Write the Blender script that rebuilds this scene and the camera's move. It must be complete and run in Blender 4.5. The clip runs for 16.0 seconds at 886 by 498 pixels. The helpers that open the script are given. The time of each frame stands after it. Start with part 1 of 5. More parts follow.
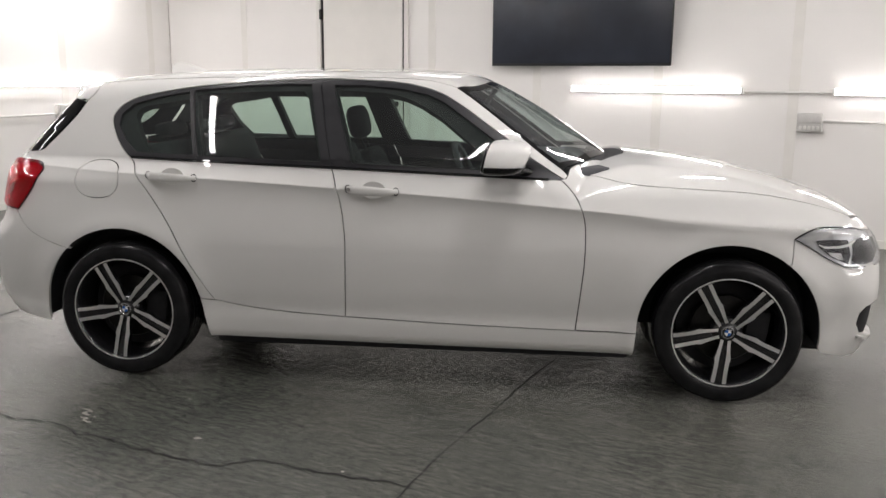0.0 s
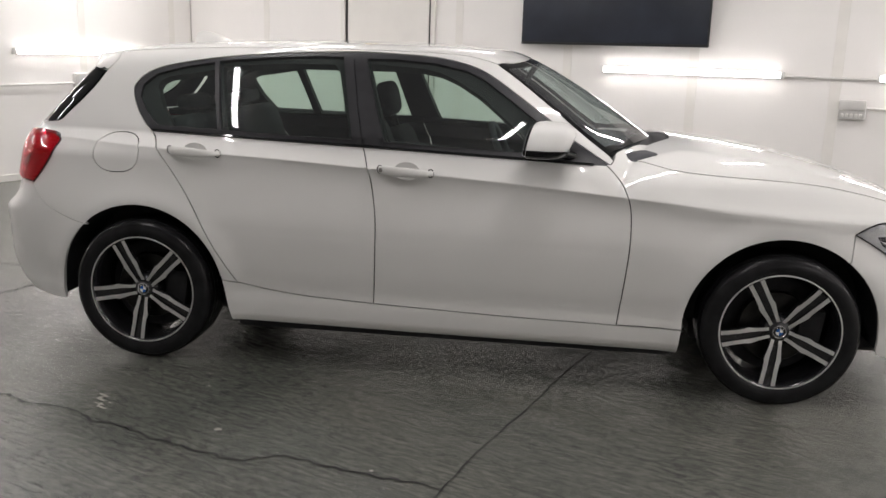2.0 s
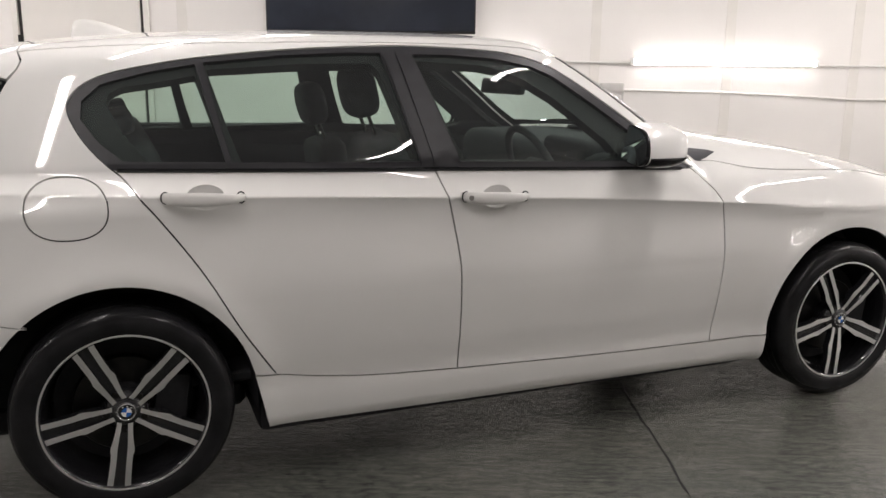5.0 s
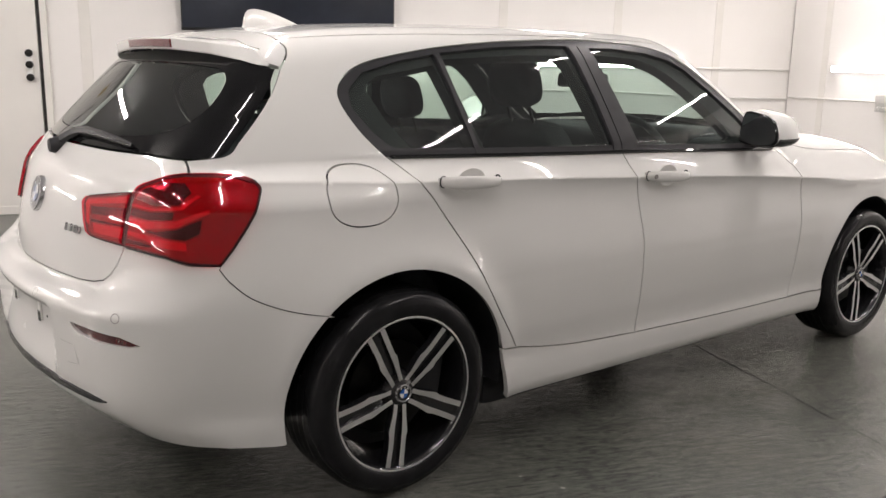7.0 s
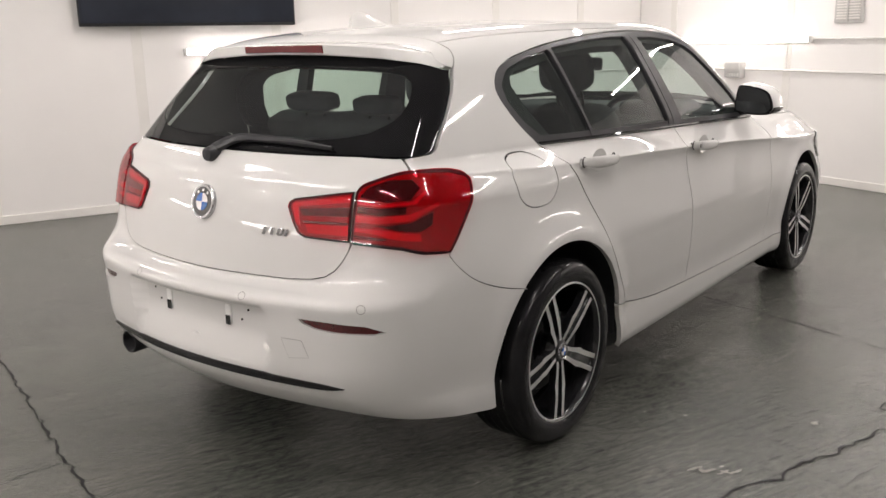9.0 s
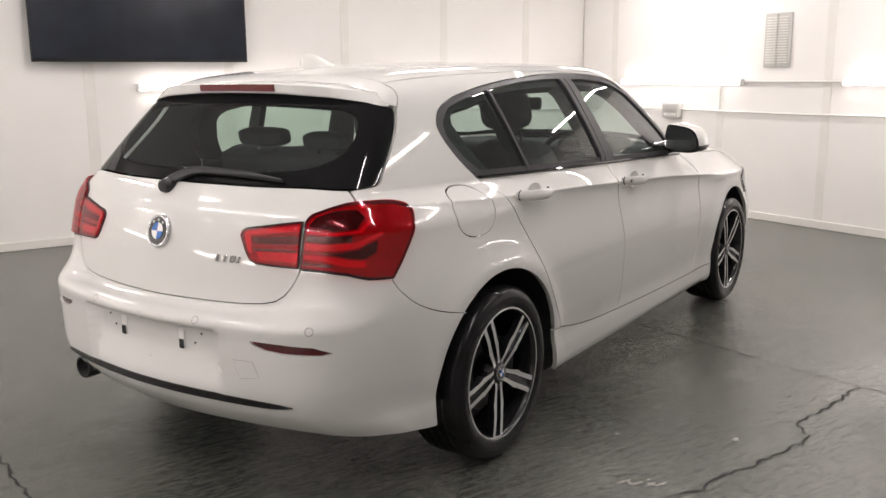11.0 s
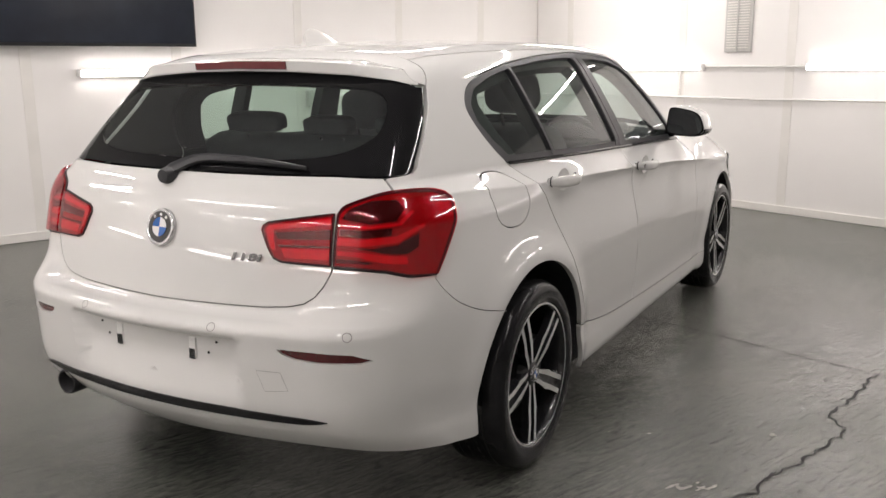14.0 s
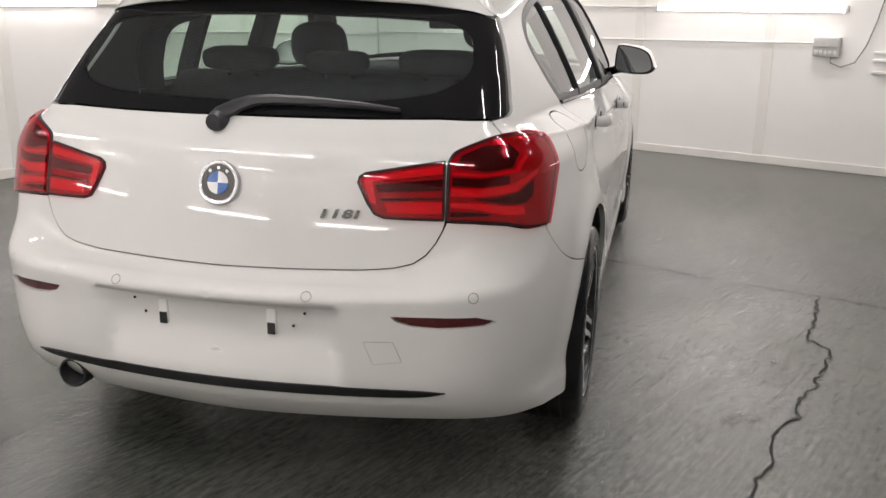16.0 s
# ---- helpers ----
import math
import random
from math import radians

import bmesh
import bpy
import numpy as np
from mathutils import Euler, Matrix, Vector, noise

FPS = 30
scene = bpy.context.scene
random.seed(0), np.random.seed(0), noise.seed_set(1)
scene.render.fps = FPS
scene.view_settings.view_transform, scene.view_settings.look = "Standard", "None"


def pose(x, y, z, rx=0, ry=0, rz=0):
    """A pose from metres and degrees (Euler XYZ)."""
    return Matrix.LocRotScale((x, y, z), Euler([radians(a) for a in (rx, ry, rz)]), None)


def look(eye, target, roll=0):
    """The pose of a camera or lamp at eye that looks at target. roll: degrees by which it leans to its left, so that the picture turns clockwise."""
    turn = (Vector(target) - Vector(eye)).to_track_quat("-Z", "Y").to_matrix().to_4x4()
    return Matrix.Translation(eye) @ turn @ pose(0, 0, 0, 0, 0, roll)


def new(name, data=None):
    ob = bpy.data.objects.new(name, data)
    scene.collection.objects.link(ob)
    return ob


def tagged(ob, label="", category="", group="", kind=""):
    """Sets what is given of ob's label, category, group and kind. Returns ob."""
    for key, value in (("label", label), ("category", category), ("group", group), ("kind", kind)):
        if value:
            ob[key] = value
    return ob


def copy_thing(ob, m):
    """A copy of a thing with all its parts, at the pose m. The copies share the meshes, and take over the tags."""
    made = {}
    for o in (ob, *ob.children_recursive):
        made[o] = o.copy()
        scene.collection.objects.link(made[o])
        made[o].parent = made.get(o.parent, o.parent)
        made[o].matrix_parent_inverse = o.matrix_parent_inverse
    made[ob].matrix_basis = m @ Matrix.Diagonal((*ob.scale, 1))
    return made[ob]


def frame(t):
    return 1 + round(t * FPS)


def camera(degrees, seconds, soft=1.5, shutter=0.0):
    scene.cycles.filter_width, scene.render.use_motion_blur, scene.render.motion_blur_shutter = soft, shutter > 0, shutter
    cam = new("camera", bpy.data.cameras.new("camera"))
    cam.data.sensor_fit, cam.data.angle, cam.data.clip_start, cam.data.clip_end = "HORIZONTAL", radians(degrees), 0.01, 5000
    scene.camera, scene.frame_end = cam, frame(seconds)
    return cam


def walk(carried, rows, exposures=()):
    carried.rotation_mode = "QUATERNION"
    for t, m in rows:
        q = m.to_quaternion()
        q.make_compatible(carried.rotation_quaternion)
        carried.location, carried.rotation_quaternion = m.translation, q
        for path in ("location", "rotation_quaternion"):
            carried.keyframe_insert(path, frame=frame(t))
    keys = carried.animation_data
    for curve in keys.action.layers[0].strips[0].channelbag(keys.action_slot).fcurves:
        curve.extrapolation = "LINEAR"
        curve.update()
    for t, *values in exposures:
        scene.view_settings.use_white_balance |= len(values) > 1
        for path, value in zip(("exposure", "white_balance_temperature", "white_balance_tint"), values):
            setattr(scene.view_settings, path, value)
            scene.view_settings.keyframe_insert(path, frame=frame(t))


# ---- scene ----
cam = camera(53.9, 16.0)
PATH = [
    (0, (0.569, -4.56, 1.383), (0.337, -2.612, 0.996), 0.4),
    (0.5, (0.562, -4.559, 1.384), (0.334, -2.611, 0.993), 0.5),
    (1, (0.569, -4.545, 1.385), (0.33, -2.6, 0.985), 0.6),
    (1.5, (0.571, -4.505, 1.383), (0.299, -2.568, 0.969), 0.9),
    (2, (0.45, -4.367, 1.37), (0.191, -2.432, 0.935), 1.7),
    (2.5, (0.232, -4.156, 1.381), (0.056, -2.208, 0.966), 2.1),
    (3, (0.0, -3.951, 1.361), (-0.065, -2.002, 0.917), 1.5),
    (3.2, (-0.113, -3.876, 1.372), (-0.17, -1.932, 0.906), 1.3),
    (5.3, (-1.593, -3.332, 1.356), (-0.813, -1.543, 0.921), 1.4),
    (5.5, (-1.737, -3.287, 1.357), (-0.938, -1.504, 0.927), 2.0),
    (6, (-2.079, -3.145, 1.35), (-1.15, -1.425, 0.926), 2.1),
    (6.5, (-2.452, -3.022, 1.34), (-1.348, -1.431, 0.841), 2.0),
    (7, (-2.781, -2.848, 1.29), (-1.578, -1.307, 0.868), 1.1),
    (7.5, (-3.114, -2.623, 1.299), (-1.794, -1.181, 0.878), 2.2),
    (8, (-3.382, -2.469, 1.322), (-1.949, -1.168, 0.821), 1.3),
    (8.5, (-3.619, -2.299, 1.323), (-2.14, -1.041, 0.843), -1.4),
    (9, (-3.807, -2.234, 1.353), (-2.269, -1.045, 0.884), -1.1),
    (9.5, (-3.93, -2.28, 1.37), (-2.384, -1.12, 0.856), -0.2),
    (10, (-3.926, -2.356, 1.369), (-2.335, -1.219, 0.949), 0.3),
    (10.2, (-3.935, -2.363, 1.366), (-2.319, -1.25, 0.981), -0.3),
    (12.5, (-3.929, -2.358, 1.364), (-2.327, -1.249, 0.913), -0.1),
    (13, (-3.89, -2.331, 1.357), (-2.318, -1.199, 0.861), 0.6),
    (13.5, (-3.862, -2.197, 1.333), (-2.22, -1.131, 0.922), 1.4),
    (14, (-3.903, -1.936, 1.323), (-2.199, -0.974, 0.911), -0.5),
    (14.5, (-3.906, -1.716, 1.289), (-2.142, -0.869, 0.876), -0.1),
    (15, (-3.891, -1.477, 1.286), (-2.083, -0.747, 0.837), -0.8),
    (15.5, (-3.938, -1.27, 1.278), (-2.105, -0.635, 0.792), 1.4),
    (16, (-4.039, -1.044, 1.298), (-2.172, -0.576, 0.757), 0.5),
]
walk(cam, [(t, look(eye, target, roll)) for t, eye, target, roll in PATH], [(0.0, 0.18, 6500, 10), (3.0, 0.19, 6520, 10.2), (6.0, 0.36, 6720, 12), (9.5, 0.34, 6750, 12), (13.0, 0.30, 6740, 12), (16.0, 0.23, 6600, 10.8)])

# ---- light and picture ----
scene.view_settings.exposure = 0.0
world = bpy.data.worlds.new("room_world")
scene.world = world
world.use_nodes = True
world.node_tree.nodes["Background"].inputs[0].default_value = (0.9, 0.95, 1.0, 1)
world.node_tree.nodes["Background"].inputs[1].default_value = 0.02
WALL_STRIP, CEILING_STRIP, NEAR_STRIP = 21.0, 68.0, 60.0


# ---- materials ----
def material(name, colour, rough=0.5, metal=0.0, coat=0.0, vary=0.0, scale=6.0, bump=0.0, bump_scale=60.0, spec=0.5, stretch=(1, 1, 1)):
    m = bpy.data.materials.new(name)
    m.use_nodes = True
    nt = m.node_tree
    b = nt.nodes["Principled BSDF"]
    b.inputs["Base Color"].default_value = (*colour, 1)
    b.inputs["Roughness"].default_value = rough
    b.inputs["Metallic"].default_value = metal
    b.inputs["Coat Weight"].default_value = coat
    b.inputs["Coat Roughness"].default_value = 0.03
    b.inputs["Specular IOR Level"].default_value = spec
    if vary or bump:
        tc = nt.nodes.new("ShaderNodeTexCoord")
        mp = nt.nodes.new("ShaderNodeMapping")
        mp.inputs["Scale"].default_value = stretch
        nt.links.new(tc.outputs["Object"], mp.inputs["Vector"])
    if vary:
        n1 = nt.nodes.new("ShaderNodeTexNoise")
        n1.inputs["Scale"].default_value, n1.inputs["Detail"].default_value = scale, 6
        nt.links.new(mp.outputs[0], n1.inputs["Vector"])
        ramp = nt.nodes.new("ShaderNodeValToRGB")
        lo = [max(0, c * (1 - vary)) for c in colour]
        hi = [min(1, c * (1 + vary)) for c in colour]
        ramp.color_ramp.elements[0].position, ramp.color_ramp.elements[1].position = 0.3, 0.7
        ramp.color_ramp.elements[0].color, ramp.color_ramp.elements[1].color = (*lo, 1), (*hi, 1)
        nt.links.new(n1.outputs["Fac"], ramp.inputs["Fac"])
        nt.links.new(ramp.outputs["Color"], b.inputs["Base Color"])
    if bump:
        n2 = nt.nodes.new("ShaderNodeTexNoise")
        n2.inputs["Scale"].default_value, n2.inputs["Detail"].default_value = bump_scale, 4
        nt.links.new(mp.outputs[0], n2.inputs["Vector"])
        bp = nt.nodes.new("ShaderNodeBump")
        bp.inputs["Strength"].default_value, bp.inputs["Distance"].default_value = bump, 0.004
        nt.links.new(n2.outputs["Fac"], bp.inputs["Height"])
        nt.links.new(bp.outputs["Normal"], b.inputs["Normal"])
    return m


def emitter(name, colour, strength):
    m = bpy.data.materials.new(name)
    m.use_nodes = True
    nt = m.node_tree
    nt.nodes.clear()
    e = nt.nodes.new("ShaderNodeEmission")
    e.inputs[0].default_value, e.inputs[1].default_value = (*colour, 1), strength
    o = nt.nodes.new("ShaderNodeOutputMaterial")
    nt.links.new(e.outputs[0], o.inputs[0])
    return m


def sheet_glass(name, tint, gloss_rough=0.0, base=0.05, haze=0.0):
    """A thin pane: tinted clear sheet with a mirror reflection that grows at grazing angles and a pale haze painted in
    to lift its darks.
    """
    m = bpy.data.materials.new(name)
    m.use_nodes = True
    nt = m.node_tree
    nt.nodes.clear()
    tr = nt.nodes.new("ShaderNodeBsdfTransparent")
    tr.inputs[0].default_value = (*tint, 1)
    gl = nt.nodes.new("ShaderNodeBsdfGlossy")
    gl.inputs["Roughness"].default_value = gloss_rough
    lw = nt.nodes.new("ShaderNodeLayerWeight")
    lw.inputs[0].default_value = 0.5
    pw = nt.nodes.new("ShaderNodeMath")
    pw.operation = "POWER"
    pw.inputs[1].default_value = 4.0
    ma = nt.nodes.new("ShaderNodeMath")
    ma.operation = "MULTIPLY_ADD"
    ma.inputs[1].default_value, ma.inputs[2].default_value = 0.8, base
    mx = nt.nodes.new("ShaderNodeMixShader")
    o = nt.nodes.new("ShaderNodeOutputMaterial")
    nt.links.new(lw.outputs["Facing"], pw.inputs[0])
    nt.links.new(pw.outputs[0], ma.inputs[0])
    nt.links.new(ma.outputs[0], mx.inputs[0])
    # a little pale diffuse colour imitates glare, lifting the darks behind the pane
    if haze:
        haze_white = nt.nodes.new("ShaderNodeBsdfDiffuse")
        haze_white.inputs[0].default_value = (0.80, 0.82, 0.86, 1)
        veil = nt.nodes.new("ShaderNodeMixShader")
        veil.inputs[0].default_value = haze
        nt.links.new(tr.outputs[0], veil.inputs[1])
        nt.links.new(haze_white.outputs[0], veil.inputs[2])
        tr = veil
    nt.links.new(tr.outputs[0], mx.inputs[1])
    nt.links.new(gl.outputs[0], mx.inputs[2])
    nt.links.new(mx.outputs[0], o.inputs[0])
    return m


WHITE_PAINT = material("white_car_paint", (0.68, 0.675, 0.655), 0.6, coat=1.0, vary=0.01, scale=3, spec=0.2)
LINING = material("dark_cabin_lining", (0.052, 0.053, 0.058), 0.85, vary=0.1, scale=40)
TRIM_DARK = material("dark_pillar_trim", (0.016, 0.016, 0.018), 0.8, vary=0.1, scale=40)
FRAME_BLACK = material("satin_black_frame", (0.028, 0.028, 0.031), 0.42, vary=0.15, scale=20, spec=0.3)
GLOSS_BLACK = material("gloss_black_trim", (0.008, 0.008, 0.009), 0.03, vary=0.2, scale=20, spec=0.4)
MATT_BLACK = material("black_plastic", (0.024, 0.024, 0.026), 0.6, vary=0.2, scale=30, spec=0.2)
RUBBER = material("tyre_rubber", (0.013, 0.013, 0.014), 0.22, spec=0.2, vary=0.3, scale=12)
RIM_GREY = material("dark_painted_alloy", (0.016, 0.016, 0.018), 0.25, metal=0.2, coat=0.6, vary=0.1, scale=20)
MACHINED = material("machined_alloy", (0.74, 0.74, 0.73), 0.36, metal=0.85, vary=0.06, scale=30, bump=0.08, bump_scale=300)
STEEL = material("brake_steel", (0.035, 0.034, 0.033), 0.4, metal=1.0, vary=0.2, scale=20)
BADGE_SILVER = material("badge_silver", (0.55, 0.55, 0.56), 0.22, metal=0.85, vary=0.05, scale=40)
LETTER_CHROME = material("letter_chrome", (0.50, 0.50, 0.51), 0.2, metal=0.95, vary=0.05, scale=60)
CHROME = material("chrome", (0.85, 0.85, 0.86), 0.06, metal=1.0)
BADGE_BLUE = material("badge_blue", (0.02, 0.12, 0.42), 0.15, coat=1)
BADGE_WHITE = material("badge_white", (0.8, 0.8, 0.8), 0.15, coat=1)
BADGE_BLACK = material("badge_black", (0.01, 0.01, 0.012), 0.15, coat=1)
RED_DEEP = material("lamp_red_backing", (0.30, 0.005, 0.026), 0.25, vary=0.15, scale=40)
RED_BRIGHT = material("lamp_light_guide", (0.66, 0.012, 0.055), 0.2, coat=0.5, vary=0.1, scale=60)
RED_DARK = material("lamp_dark_band", (0.03, 0.003, 0.005), 0.15, coat=0.5)
BRAKE_RED = material("brake_lamp_red", (0.13, 0.008, 0.012), 0.2, coat=0.6, vary=0.15, scale=60)
RED_REFLECTOR = material("bumper_reflector_red", (0.085, 0.008, 0.010), 0.12, coat=1.0, vary=0.2, scale=150)
RED_LENS = sheet_glass("red_lamp_lens", (0.95, 0.18, 0.26), 0.0, 0.055)
CLEAR_LENS = sheet_glass("clear_lamp_lens", (0.94, 0.95, 0.96), 0.0, 0.05)
WINDOW = sheet_glass("tinted_window_glass", (0.68, 0.79, 0.73), 0.0, 0.045, 0.022)
SCREEN_GLASS = sheet_glass("windscreen_glass", (0.74, 0.82, 0.80), 0.0, 0.05, 0.045)
MIRROR = material("mirror_glass", (0.8, 0.82, 0.85), 0.01, metal=1.0)
SEAT_CLOTH = material("anthracite_seat_cloth", (0.055, 0.056, 0.062), 0.9, vary=0.25, scale=25, bump=0.15, bump_scale=120)
WALL_PANEL = material("white_wall_panel", (0.86, 0.84, 0.815), 0.48, vary=0.025, scale=1.3, bump=0.03, bump_scale=4)
WALL_TRIM = material("white_cover_strip", (0.80, 0.78, 0.74), 0.4, vary=0.03, scale=5)
CEILING_GREY = material("grey_ceiling_board", (0.34, 0.34, 0.335), 0.8, vary=0.03, scale=2)
DOOR_WHITE = material("white_door_paint", (0.79, 0.77, 0.73), 0.4, vary=0.03, scale=3, bump=0.03, bump_scale=8)
CONDUIT = material("white_conduit", (0.74, 0.73, 0.70), 0.4, vary=0.04, scale=20)
BOX_GREY = material("pale_grey_box_plastic", (0.58, 0.57, 0.55), 0.45, vary=0.04, scale=20)
DARK_GAP = material("dark_gap", (0.03, 0.028, 0.026), 0.8, vary=0.3, scale=30)
BATTEN = material("white_batten_steel", (0.82, 0.82, 0.80), 0.4, vary=0.02, scale=10)
TUBE = emitter("tube_light_wall", (1.0, 0.955, 0.945), WALL_STRIP)
TUBE_UP = emitter("tube_light_ceiling", (1.0, 0.955, 0.945), CEILING_STRIP)
# weaker copy of the ceiling glow, for less light on the near side
TUBE_NEAR = emitter("tube_light_ceiling_dimmed", (1.0, 0.955, 0.945), NEAR_STRIP)
TV_SCREEN = material("tv_screen", (0.018, 0.022, 0.032), 0.2, vary=0.2, scale=3, spec=0.4)
TV_FRAME = material("tv_bezel", (0.012, 0.012, 0.013), 0.35, vary=0.2, scale=20)
BRASS = material("brass_plate", (0.45, 0.34, 0.10), 0.35, metal=0.8, vary=0.2, scale=30)
FLAKE = material("pale_floor_scuff", (0.22, 0.21, 0.185), 0.6, vary=0.3, scale=60, bump=0.3, bump_scale=200)
CRACK = material("crack_dirt", (0.012, 0.012, 0.012), 0.9, vary=0.4, scale=40)
CABLE = material("grey_cable", (0.25, 0.24, 0.23), 0.5, vary=0.1, scale=30)


def floor_material():
    """Grey-green painted concrete with a brushed finish, damp sheen and worn patches; relief shading and glints are
    also put into its colour.
    """
    m = bpy.data.materials.new("painted_concrete")
    m.use_nodes = True
    nt = m.node_tree
    b = nt.nodes["Principled BSDF"]
    link, node = nt.links.new, nt.nodes.new
    tc = node("ShaderNodeTexCoord")

    def noise_tex(scale, detail, stretch, grit=0.5):
        mp = node("ShaderNodeMapping")
        mp.inputs["Scale"].default_value = stretch
        link(tc.outputs["Object"], mp.inputs["Vector"])
        n = node("ShaderNodeTexNoise")
        n.inputs["Scale"].default_value, n.inputs["Detail"].default_value = scale, detail
        n.inputs["Roughness"].default_value = grit
        link(mp.outputs[0], n.inputs["Vector"])
        return n

    big = noise_tex(0.8, 4, (1, 1, 1))
    patch = noise_tex(0.7, 3, (1, 1.4, 1))
    stain = noise_tex(3.2, 6, (0.5, 1, 1))
    dabs = noise_tex(48, 8, (0.45, 1, 1), 0.68)
    broom = noise_tex(75, 4, (0.07, 1, 1), 0.6)
    pits = noise_tex(190, 3, (0.7, 1, 1))
    blotch = noise_tex(9, 6, (0.6, 1, 1))

    def maths(op, x, y):
        n = node("ShaderNodeMath")
        n.operation = op
        for k, v in enumerate((x, y)):
            if isinstance(v, float):
                n.inputs[k].default_value = v
            else:
                link(v, n.inputs[k])
        return n.outputs[0]

    def spread(src, a0, a1, b0, b1):
        n = node("ShaderNodeMapRange")
        n.inputs["From Min"].default_value, n.inputs["From Max"].default_value = a0, a1
        n.inputs["To Min"].default_value, n.inputs["To Max"].default_value = b0, b1
        link(src, n.inputs["Value"])
        return n.outputs[0]

    rough_patch = spread(patch.outputs["Fac"], 0.38, 0.58, 0.45, 1.15)
    height = maths("ADD", maths("MULTIPLY", dabs.outputs["Fac"], 0.85), maths("MULTIPLY", broom.outputs["Fac"], 0.22))
    height = maths("MULTIPLY", maths("ADD", height, -0.42), rough_patch)
    height = maths("ADD", height, maths("MULTIPLY", pits.outputs["Fac"], 0.16))
    ramp = node("ShaderNodeValToRGB")
    ramp.color_ramp.elements[0].position, ramp.color_ramp.elements[1].position = 0.3, 0.72
    ramp.color_ramp.elements[0].color = (0.064, 0.074, 0.067, 1)
    ramp.color_ramp.elements[1].color = (0.132, 0.132, 0.117, 1)
    link(maths("ADD", maths("MULTIPLY", big.outputs["Fac"], 0.6), maths("ADD", maths("MULTIPLY", stain.outputs["Fac"], 0.25), maths("MULTIPLY", blotch.outputs["Fac"], 0.15))), ramp.inputs["Fac"])
    # brush-line relief repeated in the colour: hollows darkened, ridges lightened
    mix = node("ShaderNodeMix")
    mix.data_type, mix.blend_type = "RGBA", "MULTIPLY"
    mix.inputs[0].default_value = 0.55
    ramp2 = node("ShaderNodeValToRGB")
    ramp2.color_ramp.elements[0].position, ramp2.color_ramp.elements[1].position = 0.36, 0.66
    ramp2.color_ramp.elements[0].color = (0.50, 0.50, 0.50, 1)
    ramp2.color_ramp.elements[1].color = (1.25, 1.24, 1.20, 1)
    link(broom.outputs["Fac"], ramp2.inputs["Fac"])
    link(ramp.outputs["Color"], mix.inputs[6])
    link(ramp2.outputs["Color"], mix.inputs[7])
    # shading and glints of the dabbed relief painted into the colour
    painted_relief = node("ShaderNodeMix")
    painted_relief.data_type, painted_relief.blend_type = "RGBA", "MULTIPLY"
    painted_relief.inputs[0].default_value = 0.8
    ramp3 = node("ShaderNodeValToRGB")
    ramp3.color_ramp.elements[0].position, ramp3.color_ramp.elements[1].position = 0.36, 0.66
    ramp3.color_ramp.elements[0].color = (0.55, 0.55, 0.56, 1)
    ramp3.color_ramp.elements[1].color = (1.45, 1.42, 1.36, 1)
    link(dabs.outputs["Fac"], ramp3.inputs["Fac"])
    link(mix.outputs[2], painted_relief.inputs[6])
    link(ramp3.outputs["Color"], painted_relief.inputs[7])
    link(painted_relief.outputs[2], b.inputs["Base Color"])
    link(spread(maths("ADD", maths("MULTIPLY", patch.outputs["Fac"], 0.6), maths("MULTIPLY", blotch.outputs["Fac"], 0.4)), 0.40, 0.58, 0.20, 0.08), b.inputs["Roughness"])
    b.inputs["Specular IOR Level"].default_value = 0.6
    bump = node("ShaderNodeBump")
    bump.inputs["Strength"].default_value, bump.inputs["Distance"].default_value = 1.0, 0.0058
    link(height, bump.inputs["Height"])
    link(bump.outputs["Normal"], b.inputs["Normal"])
    return m


FLOOR = floor_material()


# ---- mesh helpers ----
def part(name, bm, mat, parent=None, label="", smooth=True, where=None):
    me = bpy.data.meshes.new(name)
    bm.to_mesh(me)
    bm.free()
    for one in (mat if isinstance(mat, (list, tuple)) else [mat]):
        me.materials.append(one)
    if smooth:
        me.shade_smooth()
        me.set_sharp_from_angle(angle=radians(38))
    ob = new(name, me)
    if where is not None:
        ob.matrix_basis = where
    if parent:
        ob.parent = parent
    if label:
        ob["label"] = label
    return ob


def box(sx, sy, sz, at=(0, 0, 0), bevel=0.0, seg=2):
    bm = bmesh.new()
    bmesh.ops.create_cube(bm, size=1.0)
    bmesh.ops.scale(bm, vec=(sx, sy, sz), verts=bm.verts)
    if bevel:
        bmesh.ops.bevel(bm, geom=bm.edges[:], offset=bevel, segments=seg, profile=0.6, affect="EDGES")
    bmesh.ops.translate(bm, vec=at, verts=bm.verts)
    return bm


def lathe(profile, n=48, axis="Y"):
    """A turned solid round the Y axis from (radius, y) pairs."""
    bm = bmesh.new()
    rings = []
    for r, y in profile:
        rings.append([bm.verts.new((r * math.cos(2 * math.pi * i / n), y, r * math.sin(2 * math.pi * i / n))) for i in range(n)])
    for a, b in zip(rings, rings[1:]):
        for i in range(n):
            j = (i + 1) % n
            bm.faces.new((a[i], a[j], b[j], b[i]))
    return bm


